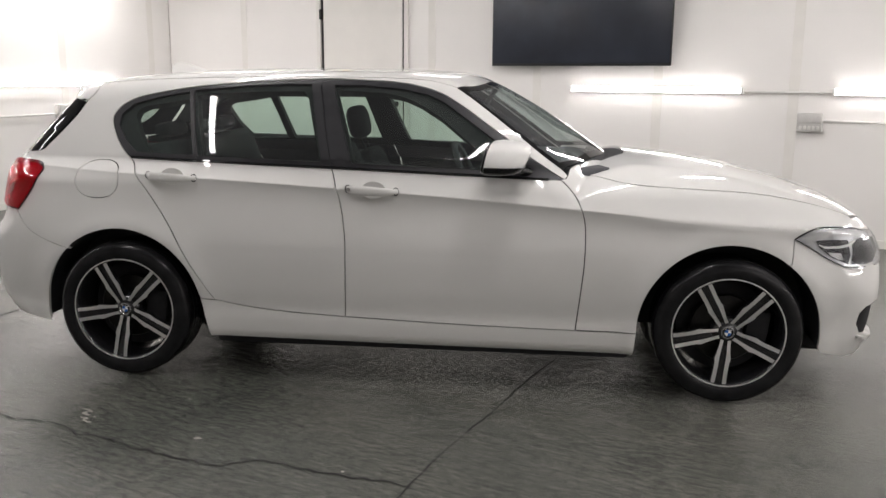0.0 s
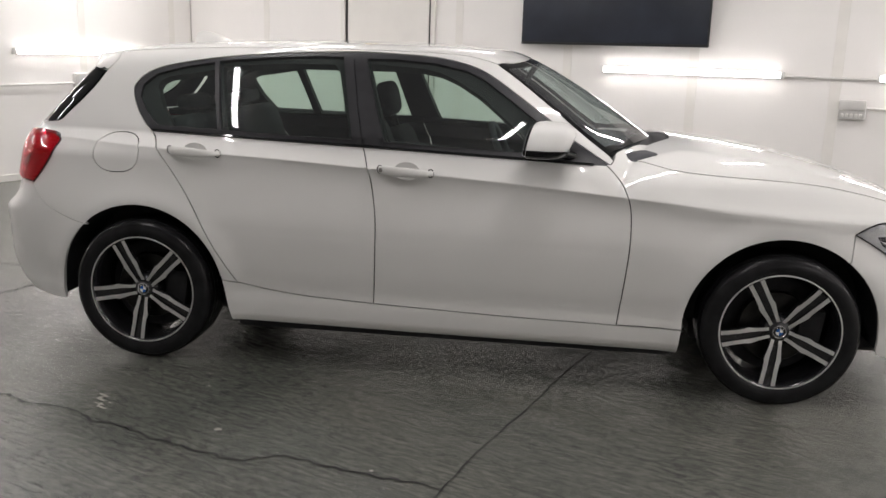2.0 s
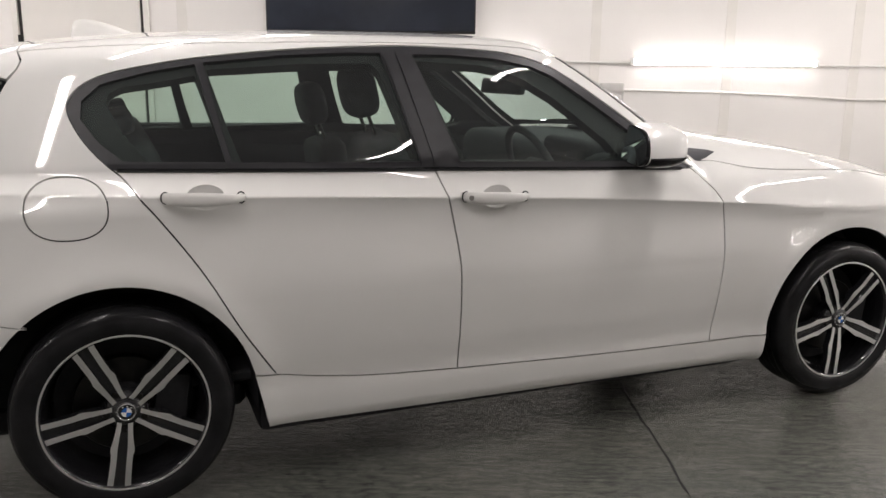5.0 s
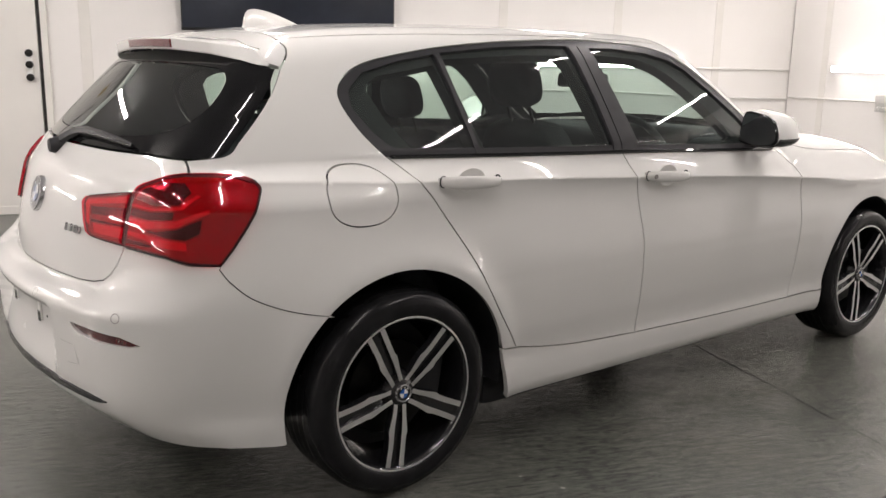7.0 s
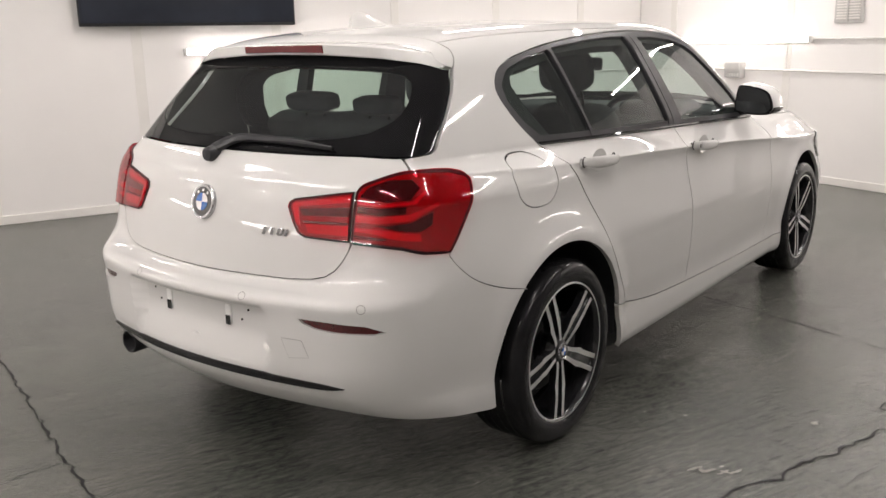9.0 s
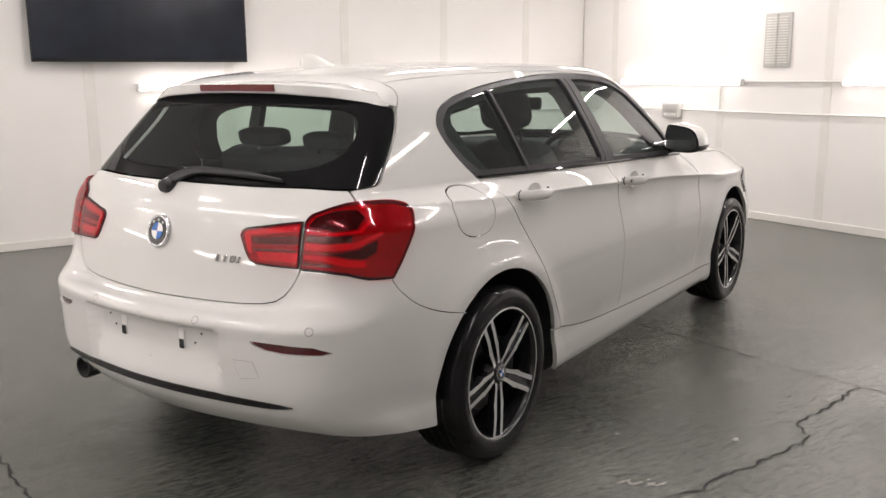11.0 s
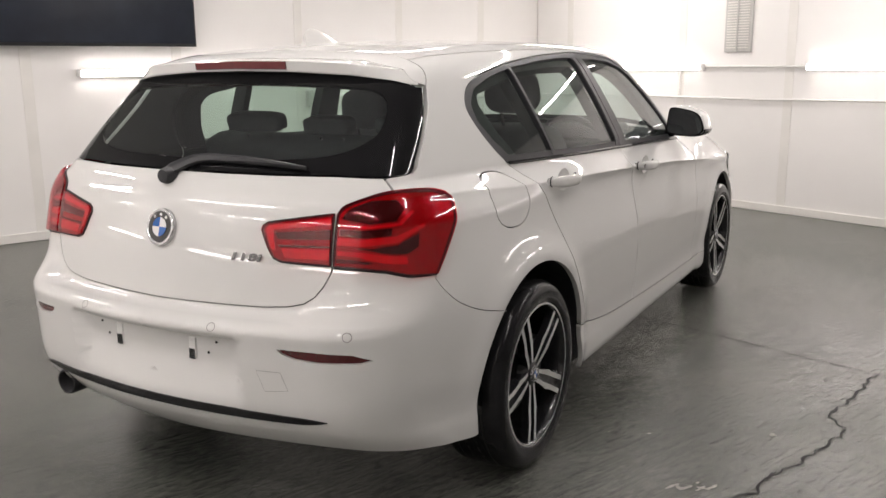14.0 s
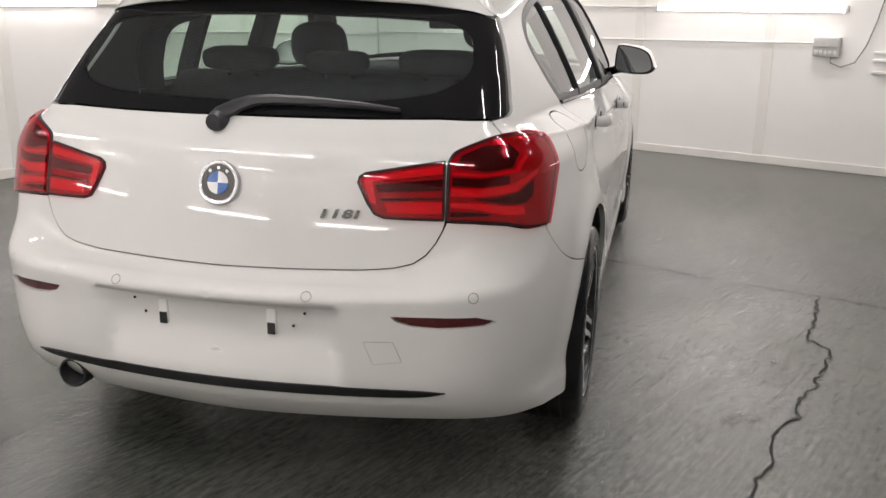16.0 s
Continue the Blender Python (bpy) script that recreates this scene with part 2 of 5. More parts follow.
def tube(points, radius, n=10, closed=False):
    """A round bar along points."""
    bm = bmesh.new()
    pts = [Vector(p) for p in points]
    rings = []
    for i, p in enumerate(pts):
        d = (pts[min(i + 1, len(pts) - 1)] - pts[max(i - 1, 0)])
        if closed:
            d = pts[(i + 1) % len(pts)] - pts[i - 1]
        q = d.to_track_quat("Z", "Y")
        r = radius[i] if isinstance(radius, (list, tuple)) else radius
        rings.append([bm.verts.new(p + q @ Vector((r * math.cos(2 * math.pi * k / n), r * math.sin(2 * math.pi * k / n), 0))) for k in range(n)])
    pairs = list(zip(rings, rings[1:])) + ([(rings[-1], rings[0])] if closed else [])
    for a, b in pairs:
        for k in range(n):
            bm.faces.new((a[k], a[(k + 1) % n], b[(k + 1) % n], b[k]))
    if not closed:
        bm.faces.new(rings[0][::-1])
        bm.faces.new(rings[-1])
    return bm


def prism(outline, depth, bevel=0.0):
    """A plate from an (x, z) outline, depth along y from 0 to -depth."""
    bm = bmesh.new()
    a = [bm.verts.new((x, 0, z)) for x, z in outline]
    b = [bm.verts.new((x, -depth, z)) for x, z in outline]
    n = len(outline)
    bm.faces.new(a)
    bm.faces.new(b[::-1])
    for i in range(n):
        bm.faces.new((a[i], b[i], b[(i + 1) % n], a[(i + 1) % n]))
    bmesh.ops.recalc_face_normals(bm, faces=bm.faces[:])
    if bevel:
        bmesh.ops.bevel(bm, geom=bm.edges[:], offset=bevel, segments=1, affect="EDGES")
    return bm


def smooth_line(pts, n=6):
    """Catmull-Rom through points of any dimension."""
    p = np.array(pts, float)
    if len(p) < 3:
        return [tuple(p[0] + (p[1] - p[0]) * i / n) for i in range(n + 1)]
    q = np.vstack([2 * p[0] - p[1], p, 2 * p[-1] - p[-2]])
    out = []
    for i in range(1, len(q) - 2):
        for k in range(n):
            t = k / n
            out.append(0.5 * (2 * q[i] + (q[i + 1] - q[i - 1]) * t + (2 * q[i - 1] - 5 * q[i] + 4 * q[i + 1] - q[i + 2]) * t * t + (3 * q[i] - q[i - 1] - 3 * q[i + 1] + q[i + 2]) * t ** 3))
    out.append(p[-1])
    return [tuple(v) for v in out]


# ---- the room: its axes are turned against the car ----
ROOM = Matrix.Rotation(radians(-22.1), 4, "Z")
BACK, FRONT, LEFT, NEAR, TOP = 4.013, 4.281, -6.05, -7.4, 2.62


floor = part("floor", box(FRONT - LEFT + 0.4, BACK - NEAR + 0.4, 0.2, ((FRONT + LEFT) / 2, (BACK + NEAR) / 2, -0.1)), FLOOR, where=ROOM, smooth=False)
tagged(floor, "worn grey painted concrete workshop floor with cracks", "floor", kind="structure")
ceiling = part("ceiling", box(FRONT - LEFT + 0.4, BACK - NEAR + 0.4, 0.15, ((FRONT + LEFT) / 2, (BACK + NEAR) / 2, TOP + 0.075)), CEILING_GREY, where=ROOM, smooth=False)
tagged(ceiling, "plain grey boarded ceiling", "ceiling", kind="structure")


def wall(name, length, m, seams, hole=None):
    """A wall in its own frame: x along it, y out of the room, base at z 0; white sheets and cover strips are its pieces."""
    w = new(name)
    w.matrix_basis = m
    tagged(w, "white panelled workshop wall with vertical cover strips", "wall", kind="structure")
    part("core", box(length + 0.3, 0.15, TOP, (length / 2, 0.09, TOP / 2)), WALL_PANEL, w, smooth=False)
    ends = [0.0] + list(seams) + [length]
    for a, b in zip(ends, ends[1:]):
        if hole and a >= hole[0] - 0.05 and b <= hole[1] + 0.05:
            continue
        p = part("panel", box(b - a - 0.006, 0.012, TOP - 0.004, ((a + b) / 2, 0.006, TOP / 2), 0.003, 1), WALL_PANEL, w, smooth=False)
    for s in seams:
        if hole and hole[0] - 0.02 < s < hole[1] + 0.02:
            continue
        part("cover_strip", box(0.085, 0.005, TOP - 0.01, (s, -0.0028, TOP / 2), 0.002, 1), WALL_TRIM, w, smooth=False)
    return w


wb = wall("wall_back", FRONT - LEFT, ROOM @ pose(LEFT, BACK, 0), [u - LEFT for u in (-4.85, -3.73, -2.66, -2.33, -1.15, 0.04, 1.21, 2.35, 3.43)], (-3.73 - LEFT, -2.66 - LEFT))
wf = wall("wall_front", BACK - NEAR, ROOM @ pose(FRONT, BACK, 0, 0, 0, -90), [BACK - v for v in (3.5, 2.03, 0.90, -0.26, -1.42, -2.6, -3.8, -4.95, -6.15)])
wl = wall("wall_left", BACK - NEAR, ROOM @ pose(LEFT, NEAR, 0, 0, 0, 90), [v - NEAR for v in (-6.1, -4.7, -3.5, -2.3, -1.1, 0.1, 1.3, 2.45, 3.7)])
wn = wall("wall_near", FRONT - LEFT, ROOM @ pose(FRONT, NEAR, 0, 0, 0, 180), [1.1, 2.3, 3.5, 4.7, 5.9, 7.1, 8.3, 9.5])


def skirting(name, length, m):
    return tagged(part(name, box(length, 0.012, 0.07, (length / 2, -0.0085, 0.035), 0.003, 1), WALL_TRIM, where=m, smooth=False), "low white skirting strip at the foot of the wall", "skirting", kind="structure")


skirting("baseboard", FRONT - LEFT - 0.04, ROOM @ pose(LEFT + 0.02, BACK, 0))
skirting("baseboard", BACK - NEAR - 0.04, ROOM @ pose(FRONT, BACK - 0.02, 0, 0, 0, -90))
skirting("baseboard", BACK - NEAR - 0.04, ROOM @ pose(LEFT, NEAR + 0.02, 0, 0, 0, 90))
skirting("baseboard", FRONT - LEFT - 0.04, ROOM @ pose(FRONT - 0.02, NEAR, 0, 0, 0, 180))


def make_strip(length, glow, label):
    """A slim batten light: steel tray, glowing diffuser and two end caps; wall face at y 0, light towards -y."""
    e = new("strip_light")
    tagged(e, label, "strip light", "tube lights")
    part("tray", box(length, 0.040, 0.052, (0, -0.0205, 0), 0.004, 1), BATTEN, e)
    bm = bmesh.new()
    arch = [(-0.0405 - 0.020 * math.cos(a), 0.025 * math.sin(a)) for a in [radians(-90 + 180 * i / 10) for i in range(11)]]
    ends = [[bm.verts.new((x, y, z)) for y, z in arch] for x in (-length / 2 + 0.012, length / 2 - 0.012)]
    for i in range(10):
        bm.faces.new((ends[0][i], ends[0][i + 1], ends[1][i + 1], ends[1][i]))
    bmesh.ops.recalc_face_normals(bm, faces=bm.faces[:])
    part("diffuser", bm, glow, e, "glowing white diffuser")
    for s in (-1, 1):
        part("end_cap", box(0.024, 0.055, 0.058, (s * (length / 2 - 0.004), -0.036, 0), 0.006, 2), BATTEN, e)
    return e


STRIP_Z = 1.285
WALL_LABEL = "slim white wall-mounted strip light, switched on"
first = make_strip(1.58, TUBE, WALL_LABEL)
first.matrix_basis = ROOM @ pose(0.01, BACK - 0.006, STRIP_Z)
copy_thing(first, ROOM @ pose(2.31, BACK - 0.006, STRIP_Z))
# the strips at v -2.6 and -3.0 are unseen, added to extend the lighting
for v in (2.55, -0.06, -2.6):
    copy_thing(first, ROOM @ pose(FRONT - 0.006, v, STRIP_Z, 0, 0, -90))
for v in (2.41, -0.55, -3.0):
    copy_thing(first, ROOM @ pose(LEFT + 0.006, v, STRIP_Z, 0, 0, 90))
CEILING_LABEL = "white batten light fixed under the ceiling, switched on"
# column -5.55 is unseen, added to brighten the tail and the left floor
CEILING_COLUMNS = (-5.55, -3.4, -1.1, 1.2, 3.5)


def under_ceiling(u, v):
    return ROOM @ pose(u, v, TOP - 0.004, 0, 0, 90) @ pose(0, 0, 0, 90, 0, 0)


# the two inner rows, and the outer row dimmed to darken the near flank
for glow, places in ((TUBE_UP, [(u, v) for u in CEILING_COLUMNS for v in (-0.45, 2.3)]), (TUBE_NEAR, [(u, -2.7) for u in CEILING_COLUMNS[:4]])):
    up = make_strip(1.58, glow, CEILING_LABEL)
    up.matrix_basis = under_ceiling(*places[0])
    for u, v in places[1:]:
        copy_thing(up, under_ceiling(u, v))


def conduit(name, points, label):
    return tagged(part(name, tube(points, 0.010, 8), CONDUIT, where=ROOM), label, "conduit")


CL = "thin white cable conduit clipped to the wall"
conduit("cable_conduit", [(0.80, BACK - 0.02, 1.275), (1.53, BACK - 0.02, 1.275)], CL)
conduit("cable_conduit", [(3.09, BACK - 0.02, 1.265), (FRONT - 0.02, BACK - 0.02, 1.265)], CL)
conduit("cable_conduit", [(1.45, BACK - 0.02, 1.045), (2.4, BACK - 0.02, 1.03), (3.46, BACK - 0.02, 0.985), (FRONT - 0.02, BACK - 0.02, 0.98)], CL)
conduit("cable_conduit", [(FRONT - 0.02, 1.77, 1.29), (FRONT - 0.02, 0.73, 1.29)], CL)
conduit("cable_conduit", [(FRONT - 0.02, 3.95, 1.0), (FRONT - 0.02, 2.72, 1.01)], CL)
conduit("cable_conduit", [(FRONT - 0.02, 2.5, 1.01), (FRONT - 0.02, 1.2, 1.0), (FRONT - 0.02, -0.63, 1.02)], CL)
conduit("cable_conduit", [(LEFT + 0.02, 0.2, 0.93), (LEFT + 0.02, 2.3, 0.965)], CL)
conduit("cable_conduit", [(LEFT + 0.02, 3.2, 1.285), (LEFT + 0.02, 3.9, 1.285)], CL)
conduit("cable_conduit", [(FRONT - 0.02, 2.03, 1.0), (FRONT - 0.02, 2.03, 1.28)], CL)


def socket_box(m, w=0.2, h=0.15):
    e = new("socket_box")
    e.matrix_basis = m
    part("body", box(w, 0.075, h, (0, -0.038, 0), 0.008, 2), BOX_GREY, e)
    part("cover", box(w * 0.92, 0.014, h * 0.46, (0, -0.082, h * 0.22), 0.005, 2), BOX_GREY, e)
    for k in range(5):
        part("outlet_rib", box(w * 0.1, 0.012, h * 0.2, ((k - 2) * w * 0.17, -0.079, -h * 0.3), 0.003, 1), CONDUIT, e)
    return tagged(e, "pale grey plastic electrical socket box on the wall", "socket box", "socket boxes")


socket_box(ROOM @ pose(1.36, BACK, 1.03))
socket_box(ROOM @ pose(FRONT, 2.61, 1.0, 0, 0, -90))
socket_box(ROOM @ pose(FRONT, -0.73, 0.995, 0, 0, -90))
socket_box(ROOM @ pose(LEFT, 2.40, 0.99, 0, 0, 90))
tagged(part("power_cable", tube([(FRONT - 0.05, -0.77, 0.92), (FRONT - 0.05, -0.77, 0.87), (FRONT - 0.04, -0.85, 0.84), (FRONT - 0.03, -0.95, 0.88), (FRONT - 0.025, -1.02, 1.02), (FRONT - 0.02, -1.07, 1.2), (FRONT - 0.02, -1.1, 1.35), (FRONT - 0.02, -1.1, 1.7)], 0.005, 8), CABLE, where=ROOM), "thin grey cable looping up the wall from a box", "cable")
shelf = new("wall_rack")
shelf.matrix_basis = ROOM @ pose(FRONT, -1.25, 0.9, 0, 0, -90)
for k, z in enumerate((0.06, 0.0, -0.09)):
    part("rail", box(0.34, 0.04, 0.022, (0, -0.022, z), 0.004, 1), BATTEN, shelf)
part("upright", box(0.03, 0.02, 0.24, (0.15, -0.05, -0.02), 0.004, 1), BATTEN, shelf)
tagged(shelf, "small white metal rack fixed to the wall", "rack")

# louvred vent high on the front wall
vent = new("wall_vent")
vent.matrix_basis = ROOM @ pose(FRONT, 1.42, 1.66, 0, 0, -90)
part("frame", box(0.28, 0.02, 0.48, (0, -0.011, 0), 0.006, 1), BOX_GREY, vent)
for k in range(18):
    part("slat", box(0.22, 0.016, 0.012, (0, -0.026, -0.2 + k * 0.0235), 0.002, 1), WALL_TRIM, vent)
part("mullion", box(0.012, 0.02, 0.46, (0, -0.032, 0), 0.002, 1), BOX_GREY, vent)
tagged(vent, "pale grey louvred air vent on the wall", "vent")

# door in the back wall, with a padlock hasp
door = new("door_1")
door.matrix_basis = ROOM @ pose(-3.195, BACK, 0)
part("door_leaf", box(1.02, 0.035, 2.34, (0, 0.008, 1.18), 0.004, 1), DOOR_WHITE, door)
for s in (-1, 1):
    part("jamb", box(0.05, 0.05, 2.42, (s * 0.565, -0.005, 1.21), 0.004, 1), DOOR_WHITE, door)
    part("shadow_gap", box(0.022, 0.03, 2.36, (s * 0.525, 0.006, 1.18)), DARK_GAP, door, "dark gap beside the leaf", smooth=False)
part("lintel", box(1.18, 0.05, 0.06, (0, -0.005, 2.39), 0.004, 1), DOOR_WHITE, door)
hasp = part("hasp", box(0.05, 0.012, 0.2, (0.44, -0.016, 1.2), 0.004, 1), BATTEN, door)
for z in (1.29, 1.2, 1.1):
    part("bolt_boss", lathe([(0.0, -0.05), (0.026, -0.048), (0.03, -0.03), (0.03, -0.02), (0.0, -0.02)], 16), STEEL, hasp, where=pose(0.44, 0, z))
for z in (0.3, 1.4, 2.05):
    part("hinge", box(0.03, 0.03, 0.11, (-0.53, -0.026, z), 0.004, 1), STEEL, door)
part("brass_plate", box(0.17, 0.006, 0.12, (-0.2, -0.0135, 2.26), 0.002, 1), BRASS, door)
tagged(door, "tall white flush door with steel hasp, closed", "door", kind="structure")

# television
tv = new("television")
tv.matrix_basis = ROOM @ pose(-0.705, BACK, 1.495)
part("housing", box(1.70, 0.06, 0.94, (0, -0.06, 0.5), 0.015, 2), TV_FRAME, tv)
part("bezel", box(1.765, 0.028, 1.0, (0, -0.098, 0.5), 0.006, 2), TV_FRAME, tv)
part("screen", box(1.742, 0.004, 0.966, (0, -0.1135, 0.507)), TV_SCREEN, tv, "dark glossy switched-off screen", smooth=False)
part("wall_bracket", box(0.5, 0.03, 0.4, (0, -0.016, 0.5), 0.004, 1), MATT_BLACK, tv)
tagged(tv, "large black flat television hung on the wall, switched off", "television")


# ---- floor joints, cracks and scuffs ----
def ribbon(name, pts, width, mat, label, category, jag=0.0, step=0.02, seed=1, z=0.0025):
    rnd = random.Random(seed)
    p = [Vector((a, b, 0)) for a, b in pts]
    line = [p[0]]
    for a, b in zip(p, p[1:]):
        n = max(1, int((b - a).length / step))
        side = Vector((-(b - a).y, (b - a).x, 0)).normalized()
        for i in range(1, n + 1):
            line.append(a.lerp(b, i / n) + side * rnd.uniform(-jag, jag))
    bm = bmesh.new()
    prev = None
    for i, q in enumerate(line):
        d = (line[min(i + 1, len(line) - 1)] - line[max(i - 1, 0)])
        side = Vector((-d.y, d.x, 0)).normalized() * width * rnd.uniform(0.35, 1.0) * (0.3 if i in (0, len(line) - 1) else 1)
        cur = [bm.verts.new((q + side).to_tuple()[:2] + (z,)), bm.verts.new((q - side).to_tuple()[:2] + (z,))]
        if prev:
            bm.faces.new((prev[0], prev[1], cur[1], cur[0]))
        prev = cur
    bmesh.ops.recalc_face_normals(bm, faces=bm.faces[:])
    for f in bm.faces:
        if f.normal.z < 0:
            f.normal_flip()
    return part(name, bm, mat, floor, label, smooth=False)


ribbon("crack", [(-2.3, -2.02), (-1.6, -1.98), (-1.1, -1.91), (-0.9, -1.915), (-0.84, -1.885), (-0.7, -1.87), (-0.55, -1.895), (-0.4, -1.86), (-0.28, -1.875), (-0.1, -1.86), (0.08, -1.845), (0.13, -1.82), (0.2, -1.74), (0.28, -1.72), (0.45, -1.69), (0.63, -1.66), (0.80, -1.63)], 0.0062, CRACK, "jagged dark crack in the concrete", "crack", 0.012, 0.03, 3)
ribbon("joint", [(0.82, -5.8), (0.81, -1.72), (0.765, -1.3), (0.75, -0.8), (0.72, -0.4), (0.73, 3.9)], 0.0044, CRACK, "straight slab joint", "joint", 0.003, 0.05, 4)
ribbon("joint", [(-2.36, -5.8), (-2.40, -0.9), (-2.45, -0.45), (-2.49, 0.0), (-2.56, 0.64), (-2.6, 3.9)], 0.006, CRACK, "broken slab joint", "joint", 0.012, 0.03, 5)
ribbon("crack", [(-2.44, -0.54), (-2.5, -0.56), (-2.65, -0.61), (-2.9, -0.58), (-3.3, -0.66)], 0.004, CRACK, "jagged dark crack in the concrete", "crack", 0.012, 0.03, 6)


def scuff(u, v, size, seed, long=1.0):
    rnd = random.Random(seed)
    bm = bmesh.new()
    n = 26
    ring = [bm.verts.new((u + size * long * math.cos(a) * rnd.uniform(0.35, 1.1), v + size * math.sin(a) * rnd.uniform(0.3, 1.1), 0.002)) for a in [2 * math.pi * i / n for i in range(n)]]
    bm.faces.new(ring)
    bmesh.ops.triangulate(bm, faces=bm.faces[:])
    return part("scuff", bm, FLAKE, floor, "pale scuff where the paint has flaked", smooth=False)


SCUFF_LABEL = "pale zigzag scuff where the paint has flaked"
ribbon("scuff", [(-0.755, -1.700), (-0.70, -1.705), (-0.722, -1.735), (-0.672, -1.742)], 0.011, FLAKE, SCUFF_LABEL, "scuff", 0.004, 0.012, 12, 0.002)
ribbon("scuff", [(-0.668, -1.755), (-0.655, -1.790), (-0.605, -1.785)], 0.010, FLAKE, SCUFF_LABEL, "scuff", 0.004, 0.012, 13, 0.002)
ribbon("scuff", [(-0.695, -1.768), (-0.64, -1.772)], 0.007, FLAKE, SCUFF_LABEL, "scuff", 0.004, 0.012, 14, 0.0022)
scuff(-0.12, -1.69, 0.014, 5, 1.4)
rs = random.Random(8)
for k in range(22):
    scuff(rs.uniform(-2.3, 2.6), rs.uniform(-3.4, -1.0), rs.uniform(0.003, 0.008), 20 + k, rs.uniform(1, 2.5))


# ---- the car: x forward, y to its left, axles at x -1.358 and 1.358 ----
def step(a, b, t):
    t = np.clip((t - a) / (b - a), 0, 1)
    return t * t * (3 - 2 * t)


def pchip(pairs):
    """Shape-keeping cubic through (x, y) pairs."""
    xs, ys = np.array(pairs, float).T
    h, d = np.diff(xs), np.diff(ys) / np.diff(xs)
    m = np.zeros(len(xs))
    for i in range(1, len(xs) - 1):
        if d[i - 1] * d[i] > 0:
            w1, w2 = 2 * h[i] + h[i - 1], h[i] + 2 * h[i - 1]
            m[i] = (w1 + w2) / (w1 / d[i - 1] + w2 / d[i])
    m[0], m[-1] = d[0], d[-1]

    def at(v):
        v = np.clip(v, xs[0], xs[-1])
        i = np.clip(np.searchsorted(xs, v) - 1, 0, len(xs) - 2)
        t = (v - xs[i]) / h[i]
        return (2 * t**3 - 3 * t**2 + 1) * ys[i] + (t**3 - 2 * t**2 + t) * h[i] * m[i] + (3 * t**2 - 2 * t**3) * ys[i + 1] + (t**3 - t**2) * h[i] * m[i + 1]

    return at


def smax(a, b, k):
    h = np.maximum(k - np.abs(a - b), 0) / k
    return np.maximum(a, b) + h * h * k / 4


LOWER = pchip([(0.10, 0.74), (0.18, 0.805), (0.205, 0.838), (0.24, 0.851), (0.295, 0.853), (0.34, 0.850), (0.45, 0.860), (0.58, 0.865), (0.68, 0.857), (0.76, 0.8505), (0.80, 0.8515), (0.828, 0.8565), (0.842, 0.8575), (0.852, 0.8535), (0.868, 0.8425), (0.885, 0.831), (0.91, 0.818), (0.94, 0.8065), (0.97, 0.798), (1.0, 0.7925), (1.03, 0.787)])
BUMPER = pchip([(0.10, -1.95), (0.18, -2.02), (0.235, -2.09), (0.30, -2.165), (0.345, -2.203), (0.385, -2.221), (0.42, -2.228), (0.50, -2.232), (0.58, -2.2355), (0.612, -2.2395), (0.624, -2.2392), (0.633, -2.234), (0.655, -2.213), (0.70, -2.185), (0.9, -2.15)])
TAILGATE = pchip([(0.55, -2.18), (0.68, -2.168), (0.74, -2.159), (0.82, -2.144), (0.875, -2.131), (0.915, -2.119), (0.945, -2.105), (0.96, -2.092), (1.0, -2.062), (1.0125, -2.0515)] + [(1.025 + 0.025 * i, -2.040 + 0.94 * 0.025 * i + 0.42 * (0.025 * i) ** 2) for i in range(11)] + [(1.30, -1.7483), (1.33, -1.715), (1.36, -1.68), (1.42, -1.61), (1.55, -1.45)])
TAIL_BEND = pchip([(0.6, 0.29), (0.95, 0.29), (1.05, 0.29), (1.29, 0.24), (1.35, 0.20), (1.6, 0.2)])
NOSE = pchip([(0.10, 1.95), (0.18, 2.02), (0.25, 2.07), (0.35, 2.105), (0.5, 2.118), (0.62, 2.112), (0.70, 2.104), (0.78, 2.085), (0.84, 2.04), (0.9, 1.98), (1.2, 1.7)])
ROOF = pchip([(-2.4, 1.19), (-1.80, 1.342), (-1.62, 1.370), (-1.32, 1.402), (-0.97, 1.420), (-0.6, 1.427), (-0.18, 1.425), (0.05, 1.414), (0.3, 1.386), (0.6, 1.33), (1.2, 1.15)])
BONNET = pchip([(0.5, 0.86), (0.70, 0.974), (0.80, 1.004), (0.88, 1.020), (0.94, 1.026), (1.1, 1.015), (1.378, 0.980), (1.686, 0.915), (1.85, 0.866), (1.944, 0.828), (2.03, 0.786), (2.08, 0.75), (2.2, 0.5)])


CREASE = pchip([(-2.3, 0.985), (-1.72, 0.966), (-1.375, 0.948), (-1.05, 0.934), (-0.71, 0.920), (-0.34, 0.900), (-0.05, 0.884), (0.25, 0.867), (0.65, 0.837), (1.07, 0.803), (1.4, 0.78)])
CREASE_WIDTH = pchip([(0.78, 0.8575), (0.842, 0.8575), (0.88, 0.850), (0.92, 0.845), (0.95, 0.838), (0.97, 0.832), (0.99, 0.826)])


